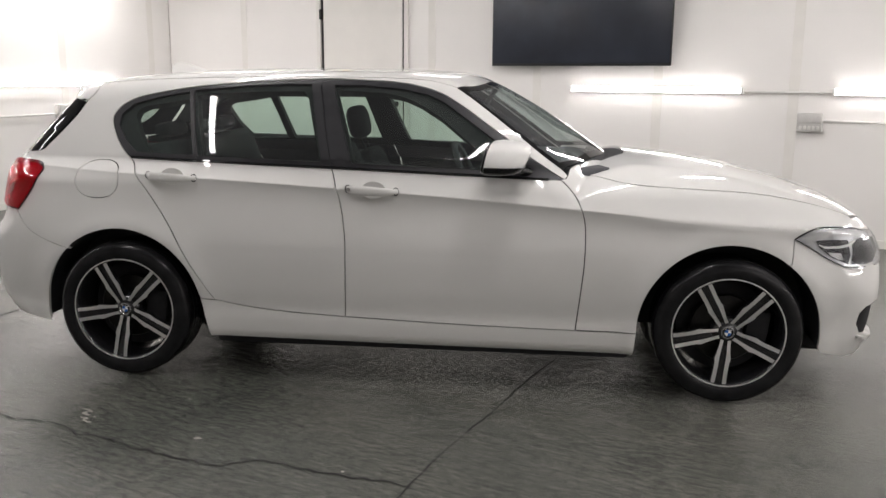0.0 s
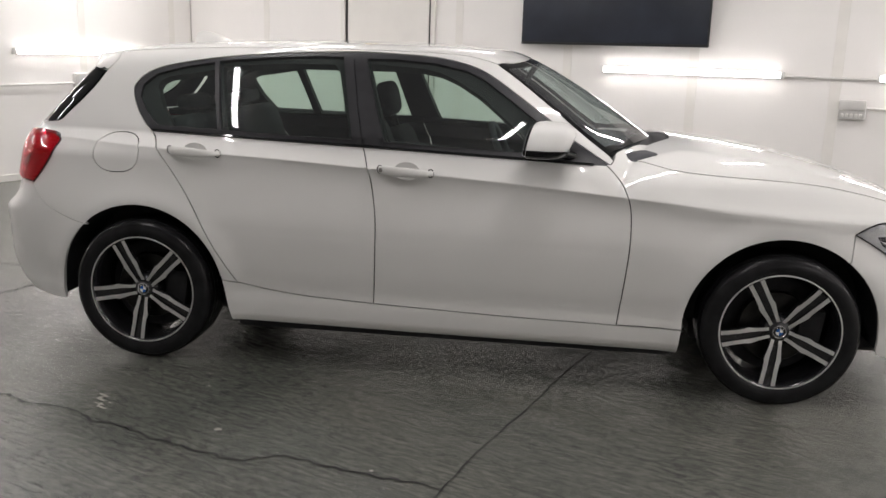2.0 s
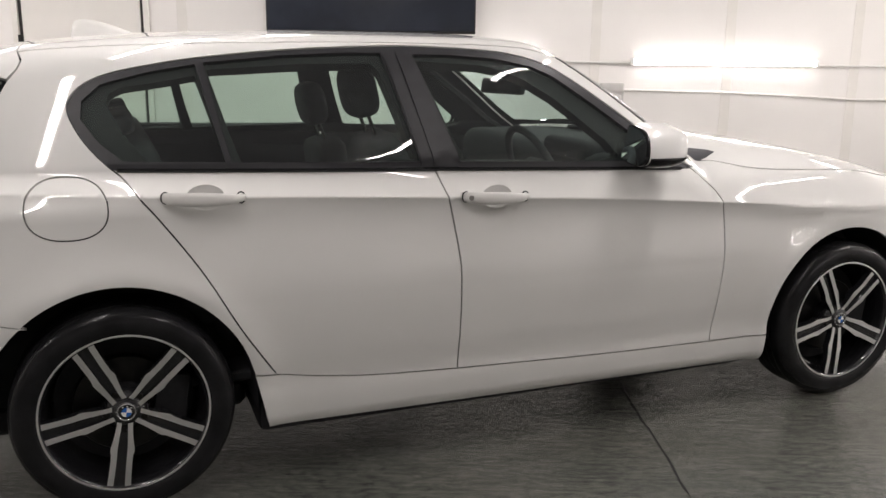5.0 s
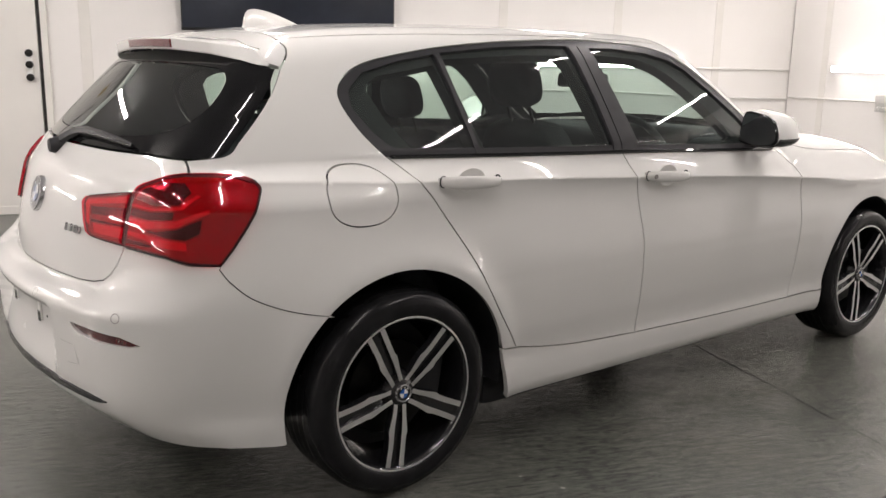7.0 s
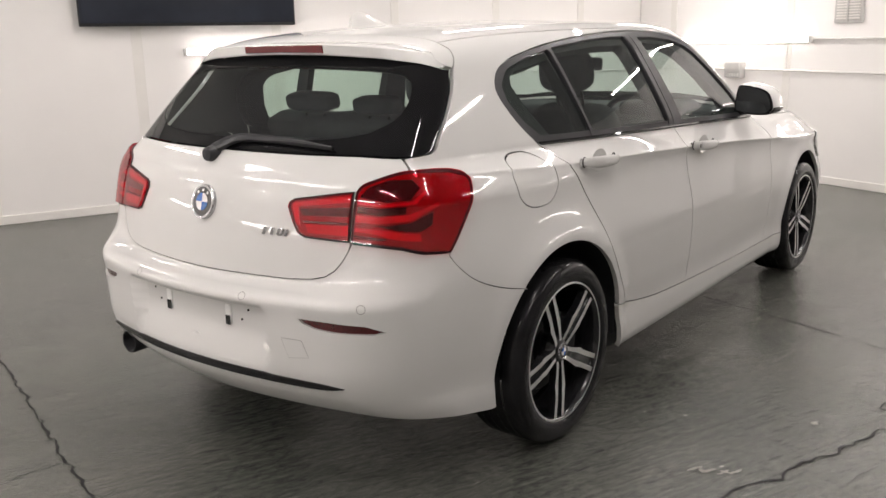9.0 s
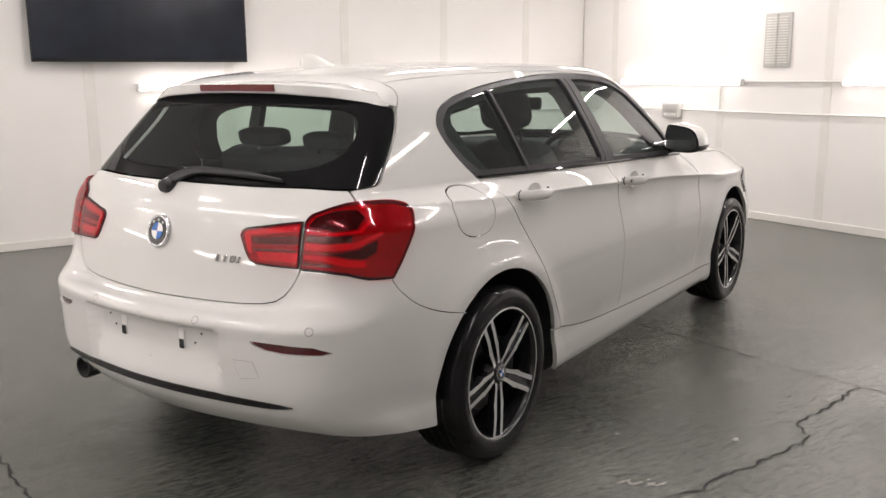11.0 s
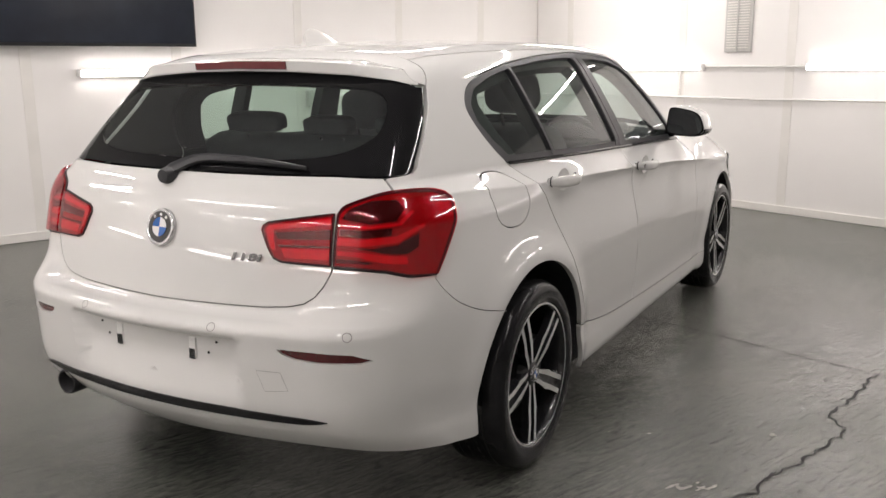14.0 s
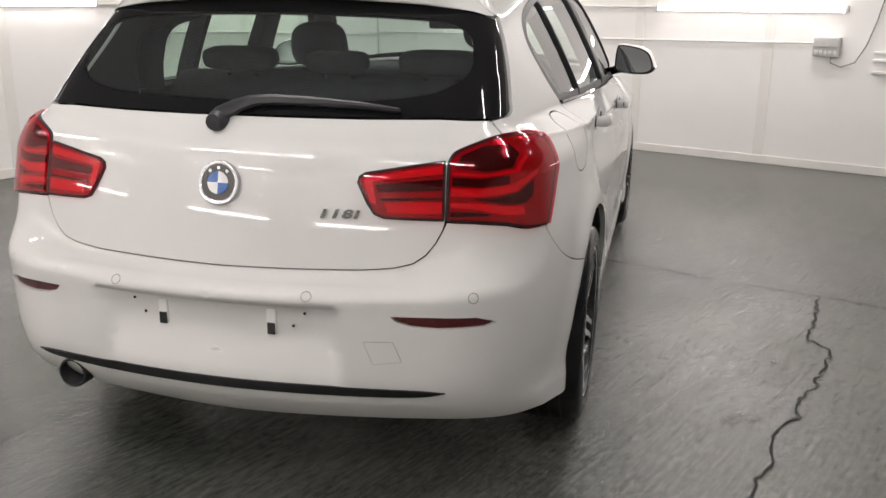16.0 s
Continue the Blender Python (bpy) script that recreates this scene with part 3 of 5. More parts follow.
def creased(x, z):
    """Half the width of the flank with its shoulder crease: nearly upright and slightly hollow below it, falling in to the window line above."""
    c = CREASE(x)
    w = CREASE_WIDTH(c)
    drop = np.maximum(c - z, 0)
    s = np.clip(drop / (c - 0.60), 0, 1)
    low = w + (0.8645 - w) * step(0.0, 1.0, s) - 0.0125 * (1 - np.exp(-drop / 0.024)) * (1 - step(0.2, 0.9, s))
    t = np.clip((z - c) / (1.03 - c), 0, 1)
    high = w + (0.787 - w) * (1 - (1 - t) ** 1.9)
    k = step(0.58, 0.64, z)
    return np.where(z > c, high, LOWER(np.minimum(z, 0.66)) * (1 - k) + low * k)


def half_width(z):
    """Half the car's width by height: panel table below the glass, a plain curve above."""
    g = z - 1.02
    k = step(0.985, 1.03, z)
    return LOWER(z) * (1 - k) + (0.793 - 0.40 * g - 0.28 * g * g) * k


WHEEL_Z, WHEEL_X, ARCH_R = 0.315, 1.358, 0.382
ARCH_REAR, ARCH_FRONT = -1.361, 1.354


def field(p):
    """Below zero inside the car's body."""
    x, a, z = p[:, 0], np.abs(p[:, 1]), p[:, 2]
    shift = 0.05 * x * step(0.45, 0.86, z) * (1 - step(0.87, 1.01, z))
    up = step(0.89, 1.02, z)
    taper = (1 - up) * (0.115 * np.maximum(-1.2 - x, 0) ** 2 + 0.5 * np.maximum(-1.72 - x, 0) ** 2 + (0.22 - 0.09 * (1 - step(0.48, 0.66, z))) * np.maximum(x - 1.3, 0) ** 2) + up * 0.05 * (x + 0.25) ** 2
    r1 = np.hypot(x - ARCH_REAR, z - WHEEL_Z)
    r2 = np.hypot(x - ARCH_FRONT, z - WHEEL_Z)
    flare = 0.013 * np.exp(-(((r1 - 0.402) / 0.055) ** 2)) + 0.012 * np.exp(-(((r2 - 0.402) / 0.055) ** 2))
    plain, k = half_width(z + shift), step(0.80, 1.25, x)
    up2 = step(0.985, 1.03, z)
    flank = creased(x, z) * (1 - up2) + half_width(z) * up2
    side = a - (flank * (1 - k) + plain * k - taper + flare)
    bump = BUMPER(z) + 0.25 * a * a
    rec = (1 - np.clip((a - 0.302) / 0.034, 0, 1)) * step(0.36, 0.53, z) * (1 - np.clip((z - 0.588) / 0.012, 0, 1))
    bump = bump + 0.040 * rec
    gate = TAILGATE(z) + TAIL_BEND(z) * a * a
    w = step(0.632, 0.668 + 0.085 * step(0.42, 0.62, a), z)
    rear = (bump * (1 - w) + gate * w) - x
    front = x - (NOSE(z) - 0.22 * a * a)
    screen = 1.380 - 0.605 * (x + 0.50 * a * a - 0.26) - 0.05 * np.maximum(x + 0.5 * a * a - 0.26, 0) * np.maximum(0.9 - x - 0.5 * a * a, 0) * -4
    roof = -smax(-(ROOF(x) - 0.085 * a * a), -screen, 0.05)
    bonnet = BONNET(x) - 0.07 * a * a
    top = z - np.maximum(roof, bonnet)
    k_rear = 0.12 - 0.03 * step(0.68, 0.8, z) - 0.02 * step(0.9, 1.1, z)
    k_top = 0.09 + 0.08 * step(0.7, 1.0, x)
    f = smax(side, rear, k_rear)
    f = smax(f, front, 0.19 - 0.06 * (1 - step(0.48, 0.66, z)))
    return smax(f, top, k_top * (1 - 0.6 * step(-1.55, -1.75, x)))


def gradient(p, e=0.002):
    g = np.stack([field(p + np.eye(3)[i] * e) - field(p - np.eye(3)[i] * e) for i in range(3)], 1)
    return g / np.maximum(np.linalg.norm(g, axis=1, keepdims=True), 1e-9)


def meet(p, d):
    """First meeting with the body of the rays through p along d, from outside."""
    p, d = np.atleast_2d(np.array(p, float)), np.array(d, float)
    ts = np.linspace(-2.45, 2.4, 98)
    lo = np.zeros(len(p))
    left = np.arange(len(p))
    for t0, t1 in zip(ts, ts[1:]):
        hit = field(p[left] + d * t1) <= 0
        lo[left[hit]] = t0
        left = left[~hit]
        if not len(left):
            break
    hi = lo + (ts[1] - ts[0])
    for _ in range(15):
        mid = (lo + hi) / 2
        inside = field(p + d * mid[:, None]) <= 0
        hi, lo = np.where(inside, mid, hi), np.where(inside, lo, mid)
    return p + d * ((lo + hi) / 2)[:, None]


SIDE_DIR, REAR_DIR, TOP_DIR = np.array([0, 1.0, 0]), np.array([1.0, 0, 0]), np.array([0, 0, -1.0])
FRONT_DIR = np.array([-1.0, 0, 0])
REAR_CORNER = np.array([1, 1, 0]) / math.sqrt(2)
FRONT_CORNER = np.array([-1, 1, 0]) / math.sqrt(2)


def dense(pts, spacing=0.012, curve=True):
    pts = smooth_line(pts, 8) if curve and len(pts) > 2 else pts
    out = []
    for a, b in zip(pts, pts[1:]):
        a, b = np.array(a), np.array(b)
        n = max(1, int(np.linalg.norm(b - a) / spacing))
        out += [a + (b - a) * i / n for i in range(n)]
    return np.array(out + [np.array(pts[-1])])


def S(pts, curve=True):
    """A line on the car's right side from (x, z) pairs."""
    q = dense(pts, curve=curve)
    return meet(np.stack([q[:, 0], np.full(len(q), -0.4), q[:, 1]], 1), SIDE_DIR)


def R(pts, curve=True):
    """A line on the tail from (y, z) pairs."""
    q = dense(pts, curve=curve)
    return meet(np.stack([np.full(len(q), -1.5), q[:, 0], q[:, 1]], 1), REAR_DIR)


def N(pts, curve=True):
    """A line on the nose from (y, z) pairs."""
    q = dense(pts, curve=curve)
    return meet(np.stack([np.full(len(q), 1.5), q[:, 0], q[:, 1]], 1), FRONT_DIR)


def T(pts, curve=True):
    """A line on the top from (x, y) pairs."""
    q = dense(pts, curve=curve)
    return meet(np.stack([q[:, 0], q[:, 1], np.full(len(q), 1.0)], 1), TOP_DIR)


def join(*lines):
    return np.vstack(lines)


def inside(poly, q):
    x, y = q[:, 0], q[:, 1]
    c = np.zeros(len(q), bool)
    for (x1, y1), (x2, y2) in zip(poly, np.roll(poly, -1, 0)):
        if y1 == y2:
            continue
        hit = ((y1 > y) != (y2 > y)) & (x < (x2 - x1) * (y - y1) / (y2 - y1) + x1)
        c ^= hit
    return c


def shrink(poly, g):
    """Move a closed 2D outline inwards by g."""
    area = 0.5 * np.sum(poly[:, 0] * np.roll(poly[:, 1], -1) - np.roll(poly[:, 0], -1) * poly[:, 1])
    d1 = poly - np.roll(poly, 1, 0)
    d2 = np.roll(poly, -1, 0) - poly
    d = d1 / np.maximum(np.linalg.norm(d1, axis=1, keepdims=True), 1e-9) + d2 / np.maximum(np.linalg.norm(d2, axis=1, keepdims=True), 1e-9)
    d /= np.maximum(np.linalg.norm(d, axis=1, keepdims=True), 1e-9)
    n = np.stack([-d[:, 1], d[:, 0]], 1) * (1 if area > 0 else -1)
    return poly + n * g


def tidy(poly, tol=0.003):
    keep = [poly[0]]
    for p in poly[1:]:
        if np.linalg.norm(p - keep[-1]) > tol:
            keep.append(p)
    if np.linalg.norm(keep[0] - keep[-1]) < tol:
        keep.pop()
    return np.array(keep)


from mathutils.geometry import delaunay_2d_cdt


def sheet(outline, d, grid=0.022, gap=0.002, lift=0.0, thick=0.018, holes=(), both=False, ridge=False):
    """Vertices, faces, face slots and normals of a body panel that lies on the car's surface inside a closed 3D outline, seen along d.
    lift: height over the surface. thick: depth of the turned-in edge and of the dark inner skin; 0 for neither. both: with its mirror image, as one. ridge: with close rows of vertices along the shoulder crease."""
    d = np.array(d, float)
    e1 = np.cross(d, [0, 0, 1.0]) if abs(d[2]) < 0.9 else np.array([1.0, 0, 0])
    e1 /= np.linalg.norm(e1)
    e2 = np.cross(e1, d)
    flat = lambda q: np.stack([q @ e1, q @ e2], 1)
    loops = [tidy(shrink(tidy(flat(outline)), gap))] + [tidy(shrink(tidy(flat(h)), -gap)) for h in holes]
    rim = loops[0]
    lo, hi = rim.min(0), rim.max(0)
    gx, gy = np.meshgrid(np.arange(lo[0], hi[0], grid), np.arange(lo[1], hi[1], grid))
    gx = gx + (np.arange(gx.shape[0]) % 2)[:, None] * grid / 2
    q = np.stack([gx.ravel(), gy.ravel()], 1)
    if ridge:
        q = q[np.abs(q[:, 1] - CREASE(q[:, 0])) > 0.028]
        rx = np.arange(lo[0], hi[0], 0.013)
        q = np.vstack([q] + [np.stack([rx + o, CREASE(rx + o) + h], 1) for h, o in ((-0.021, 0.0), (-0.012, 0.0065), (-0.0045, 0.0), (0.0045, 0.0), (0.012, 0.0065), (0.021, 0.0))])
    ok = inside(rim, q)
    for h in loops[1:]:
        ok &= ~inside(h, q)
    q = q[ok]
    for loop in loops:
        far = np.concatenate([np.min(((b[:, None, :] - loop[None]) ** 2).sum(2), 1) for b in np.array_split(q, len(q) // 400 + 1)]) > (grid * 0.42) ** 2
        q = q[far]
    verts, edges = [], []
    for loop in loops:
        s = len(verts)
        verts += list(loop)
        edges += [(s + i, s + (i + 1) % len(loop)) for i in range(len(loop))]
    nb = len(verts)
    verts = np.array(verts + list(q))
    v2, _, f2, ov, _, _ = delaunay_2d_cdt([Vector(v) for v in verts], edges, [], 0, 1e-6)
    v2 = np.array([tuple(v) for v in v2])
    tri = np.array([f for f in f2 if len(f) == 3])
    mid = v2[tri].mean(1)
    ok = inside(rim, mid)
    for h in loops[1:]:
        ok &= ~inside(h, mid)
    tri = tri[ok]
    p = meet(v2[:, :1] * e1 + v2[:, 1:] * e2, d)
    n = gradient(p)
    p = p + n * lift
    if both:
        mid_line = np.abs(p[:, 1]) < 0.009
        p[mid_line, 1] = 0
        n[mid_line, 1] = 0
    flip = np.sum(np.dot(np.cross(p[tri[:, 1]] - p[tri[:, 0]], p[tri[:, 2]] - p[tri[:, 0]]), -d)) < 0
    if flip:
        tri = tri[:, ::-1]
    faces = [tuple(int(i) for i in t) for t in tri]
    slots = [0] * len(faces)
    if thick:
        count = {}
        for a, b, c in faces:
            for u, v in ((a, b), (b, c), (c, a)):
                count[(u, v)] = 1
        border = [(u, v) for u, v in count if (v, u) not in count and not (both and p[u][1] == 0 and p[v][1] == 0)]
        m = len(p)
        used = sorted({u for e in border for u in e})
        top = {u: m + i for i, u in enumerate(used)}
        low = {u: m + len(used) + i for i, u in enumerate(used)}
        out = {}
        for u, v in border:
            for w in (u, v):
                out[w] = out.get(w, 0) + np.cross(p[v] - p[u], n[w])
        on = np.array([out[u] / max(np.linalg.norm(out[u]), 1e-9) for u in used])
        inner = len(p) + 2 * len(used)
        deep = p - n * thick
        p = np.vstack([p, p[used], deep[used], deep])
        n = np.vstack([n, on, on, -n])
        for u, v in border:
            faces.append((top[v], top[u], low[u], low[v]))
            slots.append(0)
        k = len(tri)
        for a, b, c in list(faces[:k]):
            faces.append((inner + a, inner + c, inner + b))
            slots.append(1)
    if both:
        k = len(p)
        on_mid = np.abs(p[:, 1]) < 0.0005
        twin = np.where(on_mid, np.arange(k), k + np.cumsum(~on_mid) - 1)
        p = np.vstack([p, (p * [1, -1, 1])[~on_mid]])
        n = np.vstack([n, (n * [1, -1, 1])[~on_mid]])
        faces = faces + [tuple(int(twin[i]) for i in f[::-1]) for f in faces]
        slots = slots + slots
    return p, faces, slots, n


def mirrored(data):
    p, faces, slots, n = data
    return p * [1, -1, 1], [f[::-1] for f in faces], slots, n * [1, -1, 1]


def panel(name, data, mats, parent, label=""):
    p, faces, slots, n = data
    me = bpy.data.meshes.new(name)
    me.from_pydata(p.tolist(), [], faces)
    for one in mats if isinstance(mats, (list, tuple)) else [mats]:
        me.materials.append(one)
    if len(me.materials) > 1:
        me.polygons.foreach_set("material_index", slots)
    me.shade_smooth()
    me.normals_split_custom_set_from_vertices(n.tolist())
    ob = new(name, me)
    ob.parent = parent
    if label:
        ob["label"] = label
    return ob


def pair(name, data, mats, parent, label=""):
    """The panel on both sides of the car; the right one is returned first."""
    return panel(name, data, mats, parent, label), panel(name, mirrored(data), mats, parent, label)


car = new("car")
tagged(car, "white five-door hatchback car parked on the workshop floor", "car")
PAINT = [WHITE_PAINT, LINING]


def arc(cx, a0, a1, r=ARCH_R, n=40):
    return S([(cx + r * math.cos(radians(a)), WHEEL_Z + r * math.sin(radians(a))) for a in np.linspace(a0, a1, n)], False)


# shut lines and edges shared by neighbours
DOOR_R = [(-1.346, 1.012), (-1.316, 0.985), (-1.274, 0.93), (-1.225, 0.868), (-1.118, 0.714), (-1.02, 0.54), (-0.918, 0.381)]
DOOR_B = [(-0.38, 0.987), (-0.359, 0.93), (-0.333, 0.84), (-0.311, 0.7), (-0.308, 0.6), (-0.31, 0.45), (-0.314, 0.322)]
DOOR_F = [(0.630, 0.950), (0.668, 0.915), (0.708, 0.862), (0.737, 0.77), (0.740, 0.62), (0.726, 0.45), (0.710, 0.300)]
SILL_REAR = [(-0.918, 0.381), (-0.79, 0.357), (-0.60, 0.336), (-0.314, 0.322)]
SILL_FRONT = [(-0.314, 0.322), (0.2, 0.307), (0.710, 0.300)]
BELT_REAR = [(-1.346, 1.012), (-0.869, 1.0), (-0.38, 0.987)]
BELT_FRONT = [(-0.38, 0.987), (0.145, 0.969), (0.63, 0.95)]
DLO_TOP = [(0.645, 0.95), (0.585, 0.985), (0.499, 1.04), (0.393, 1.118), (0.238, 1.225), (0.156, 1.278), (0.085, 1.315), (-0.007, 1.342), (-0.121, 1.36), (-0.311, 1.37), (-0.461, 1.372), (-0.782, 1.358), (-1.053, 1.333), (-1.228, 1.306), (-1.341, 1.281), (-1.414, 1.248), (-1.452, 1.205), (-1.454, 1.165), (-1.426, 1.105), (-1.389, 1.055), (-1.346, 1.012)]
SCREEN_EDGE = [(0.155, 1.338), (0.26, 1.268), (0.40, 1.165), (0.53, 1.065), (0.640, 0.985)]
ROOF_EDGE = [(0.155, -0.585), (0.0, -0.585), (-0.4, -0.58), (-0.9, -0.565), (-1.3, -0.535), (-1.58, -0.505)]
GLASS_EDGE = [(-1.865, 1.026), (-1.825, 1.030), (-1.797, 1.042), (-1.774, 1.067), (-1.712, 1.128), (-1.650, 1.198), (-1.609, 1.262)]
BUMP_GAP = [(-1.893, 0.752), (-1.868, 0.715), (-1.815, 0.668), (-1.72, 0.626), (-1.60, 0.597)]

# doors
rear_door = sheet(join(S(BELT_REAR), S(DOOR_B), S(SILL_REAR[::-1]), S(DOOR_R[::-1])), SIDE_DIR, grid=0.016, gap=0.0026, ridge=True)
front_door = sheet(join(S(BELT_FRONT), S(DOOR_F), S(SILL_FRONT[::-1]), S(DOOR_B[::-1])), SIDE_DIR, grid=0.016, gap=0.0026, ridge=True)
rear_doors = pair("rear_door", rear_door, PAINT, car)
front_doors = pair("front_door", front_door, PAINT, car)

# sill
sill = sheet(join(S([(-0.985, 0.386), (-0.918, 0.379)], False), S(SILL_REAR), S(SILL_FRONT), S([(0.710, 0.299), (0.972, 0.300)], False), S([(0.972, 0.300), (0.962, 0.198)], False), S([(0.962, 0.198), (0.0, 0.200), (-0.945, 0.207)], False), S([(-0.945, 0.207), (-0.985, 0.386)], False)), SIDE_DIR)
pair("sill", sill, PAINT, car)

# quarter panel with roof rail and windscreen pillar; the filler flap is let into it
flap_ring = S([(-1.474 + 0.108 * math.copysign(abs(math.cos(a)) ** 0.85, math.cos(a)), 0.915 + 0.083 * math.copysign(abs(math.sin(a)) ** 0.85, math.sin(a))) for a in np.linspace(0, 2 * math.pi, 72, endpoint=False)], False)
roof_line = T(ROOF_EDGE)
glass_line = S(GLASS_EDGE)
spoiler_join = S([(-1.572, 1.325), (-1.572, 1.314), (-1.584, 1.291), (-1.609, 1.262)])
LAMP_SIDE = [(-1.860, 0.985), (-1.805, 0.979), (-1.772, 0.966), (-1.763, 0.950), (-1.778, 0.92), (-1.805, 0.872), (-1.85, 0.81), (-1.889, 0.764)]
lamp_top_side = S(LAMP_SIDE)
quarter = sheet(join(roof_line, spoiler_join, glass_line[::-1], R([(-0.632, 1.021), (-0.645, 1.005), (-0.664, 0.988)], False), lamp_top_side, S(BUMP_GAP), arc(ARCH_REAR, 132, 14), S([(-0.982, 0.388), (-0.918, 0.381)], False), S(DOOR_R[::-1]), S(DLO_TOP[::-1]), S([(0.645, 0.950), (0.66, 0.965), (0.640, 0.985)], False), S(SCREEN_EDGE[::-1])), SIDE_DIR, gap=0.002, holes=[flap_ring], grid=0.018, ridge=True)
quarters = pair("quarter_panel", quarter, PAINT, car)
flap = sheet(flap_ring, SIDE_DIR, gap=0.002, thick=0.012, ridge=True)
panel("filler_flap", flap, PAINT, quarters[0])
panel("filler_flap", mirrored(flap), PAINT, quarters[1])

# roof
half_roof = join(T([(-1.575, 0.0), (-1.576, -0.25), (-1.578, -0.42), (-1.58, -0.505)]), roof_line[::-1], T([(0.155, -0.585), (0.225, -0.45), (0.265, -0.25), (0.278, 0.0)]))
roof_outline = join(half_roof, half_roof[::-1] * [1, -1, 1])
panel("roof", sheet(roof_outline, TOP_DIR, gap=0.0005), PAINT, car)

# bonnet, wings
BONNET_EDGE = [(0.715, -0.585), (0.742, -0.645), (0.79, -0.702), (0.852, -0.735), (0.93, -0.750), (1.10, -0.752), (1.30, -0.742), (1.50, -0.722), (1.70, -0.690), (1.87, -0.64)]
half_bonnet = join(T([(0.945, 0.0), (0.93, -0.2), (0.84, -0.34), (0.79, -0.42), (0.757, -0.49), (0.73, -0.555), (0.715, -0.585)]), T(BONNET_EDGE), T([(1.87, -0.64), (1.96, -0.50), (2.01, -0.30), (2.025, 0.0)]))
panel("bonnet", sheet(join(half_bonnet, half_bonnet[::-1] * [1, -1, 1]), TOP_DIR), PAINT, car)
HEAD_TOP = [(1.604, 0.728), (1.64, 0.752), (1.673, 0.767), (1.713, 0.774), (1.778, 0.774), (1.852, 0.767), (1.914, 0.751)]
wing = sheet(join(S([(0.650, 0.953), (0.66, 0.965)], False), T([(0.668, -0.682), (0.685, -0.645), (0.702, -0.606), (0.715, -0.585)]), T(BONNET_EDGE), S(HEAD_TOP[::-1]), S([(1.604, 0.728), (1.602, 0.68), (1.596, 0.624)]), arc(ARCH_FRONT, 52, 178), S([(0.972, 0.302), (0.712, 0.302)], False), S(DOOR_F[::-1])), SIDE_DIR, ridge=True)
pair("wing", wing, PAINT, car)

# tail: glass, tailgate, spoiler, bumper
TOP_CURVE = lambda z0, ends=(0.0, -0.12, -0.24, -0.36, -0.46, -0.54): [(y, z0 - 0.075 * y * y) for y in ends]
half_glass = join(R([(0.0, 1.030), (-0.33, 1.029), (-0.51, 1.030), (-0.60, 1.027), (-0.628, 1.026)], False), glass_line, R([(-0.578, 1.266)] + TOP_CURVE(1.312)[::-1], False))
rear_glass_outline = join(half_glass, half_glass[::-1] * [1, -1, 1])
half_gate = join(R([(0.0, 1.025), (-0.33, 1.024), (-0.51, 1.025), (-0.60, 1.022), (-0.628, 1.021), (-0.645, 1.003), (-0.664, 0.986), (-0.634, 0.979), (-0.585, 0.960), (-0.562, 0.948), (-0.549, 0.930), (-0.551, 0.87), (-0.553, 0.795), (-0.5485, 0.774), (-0.5325, 0.741), (-0.5105, 0.7125), (-0.4815, 0.693), (-0.44, 0.683), (-0.366, 0.677), (0.0, 0.672)], False))
gate = panel("tailgate", sheet(join(half_gate, half_gate[::-1] * [1, -1, 1]), REAR_DIR, gap=0.0006), PAINT, car)
BLACK_EDGE = [GLOSS_BLACK, LINING]
clear = [(0.0, 1.064), (-0.30, 1.068), (-0.44, 1.079), (-0.51, 1.098), (-0.553, 1.128), (-0.562, 1.16), (-0.548, 1.21), (-0.515, 1.242), (-0.44, 1.260), (-0.2, 1.272), (0.0, 1.275)]
half_clear = R(clear)
clear_outline = join(half_clear, half_clear[::-1] * [1, -1, 1])
rg = panel("rear_window", sheet(clear_outline, REAR_DIR, gap=0.0, lift=-0.004, thick=0), WINDOW, car, "tinted rear window")
panel("black_border", sheet(rear_glass_outline, REAR_DIR, gap=0.002, lift=-0.004, thick=0.01, holes=[clear_outline]), BLACK_EDGE, rg, "glossy black printed border of the glass")
# spoiler over the glass
half_sp = join(T([(-1.577, 0.0), (-1.578, -0.25), (-1.580, -0.42), (-1.582, -0.503)]), S([(-1.574, 1.323), (-1.574, 1.314), (-1.586, 1.291), (-1.611, 1.264)]), R([(-0.578, 1.272), (-0.53, 1.314), (-0.40, 1.340), (-0.2, 1.350), (0.0, 1.352)], False))
spoiler = panel("roof_spoiler", sheet(join(half_sp, half_sp[::-1] * [1, -1, 1]), TOP_DIR, gap=0.001), PAINT, car)
LIP_Y = [0.578 * math.sin(radians(90 * k / 24)) for k in range(-24, 25)]
lip_rows = []
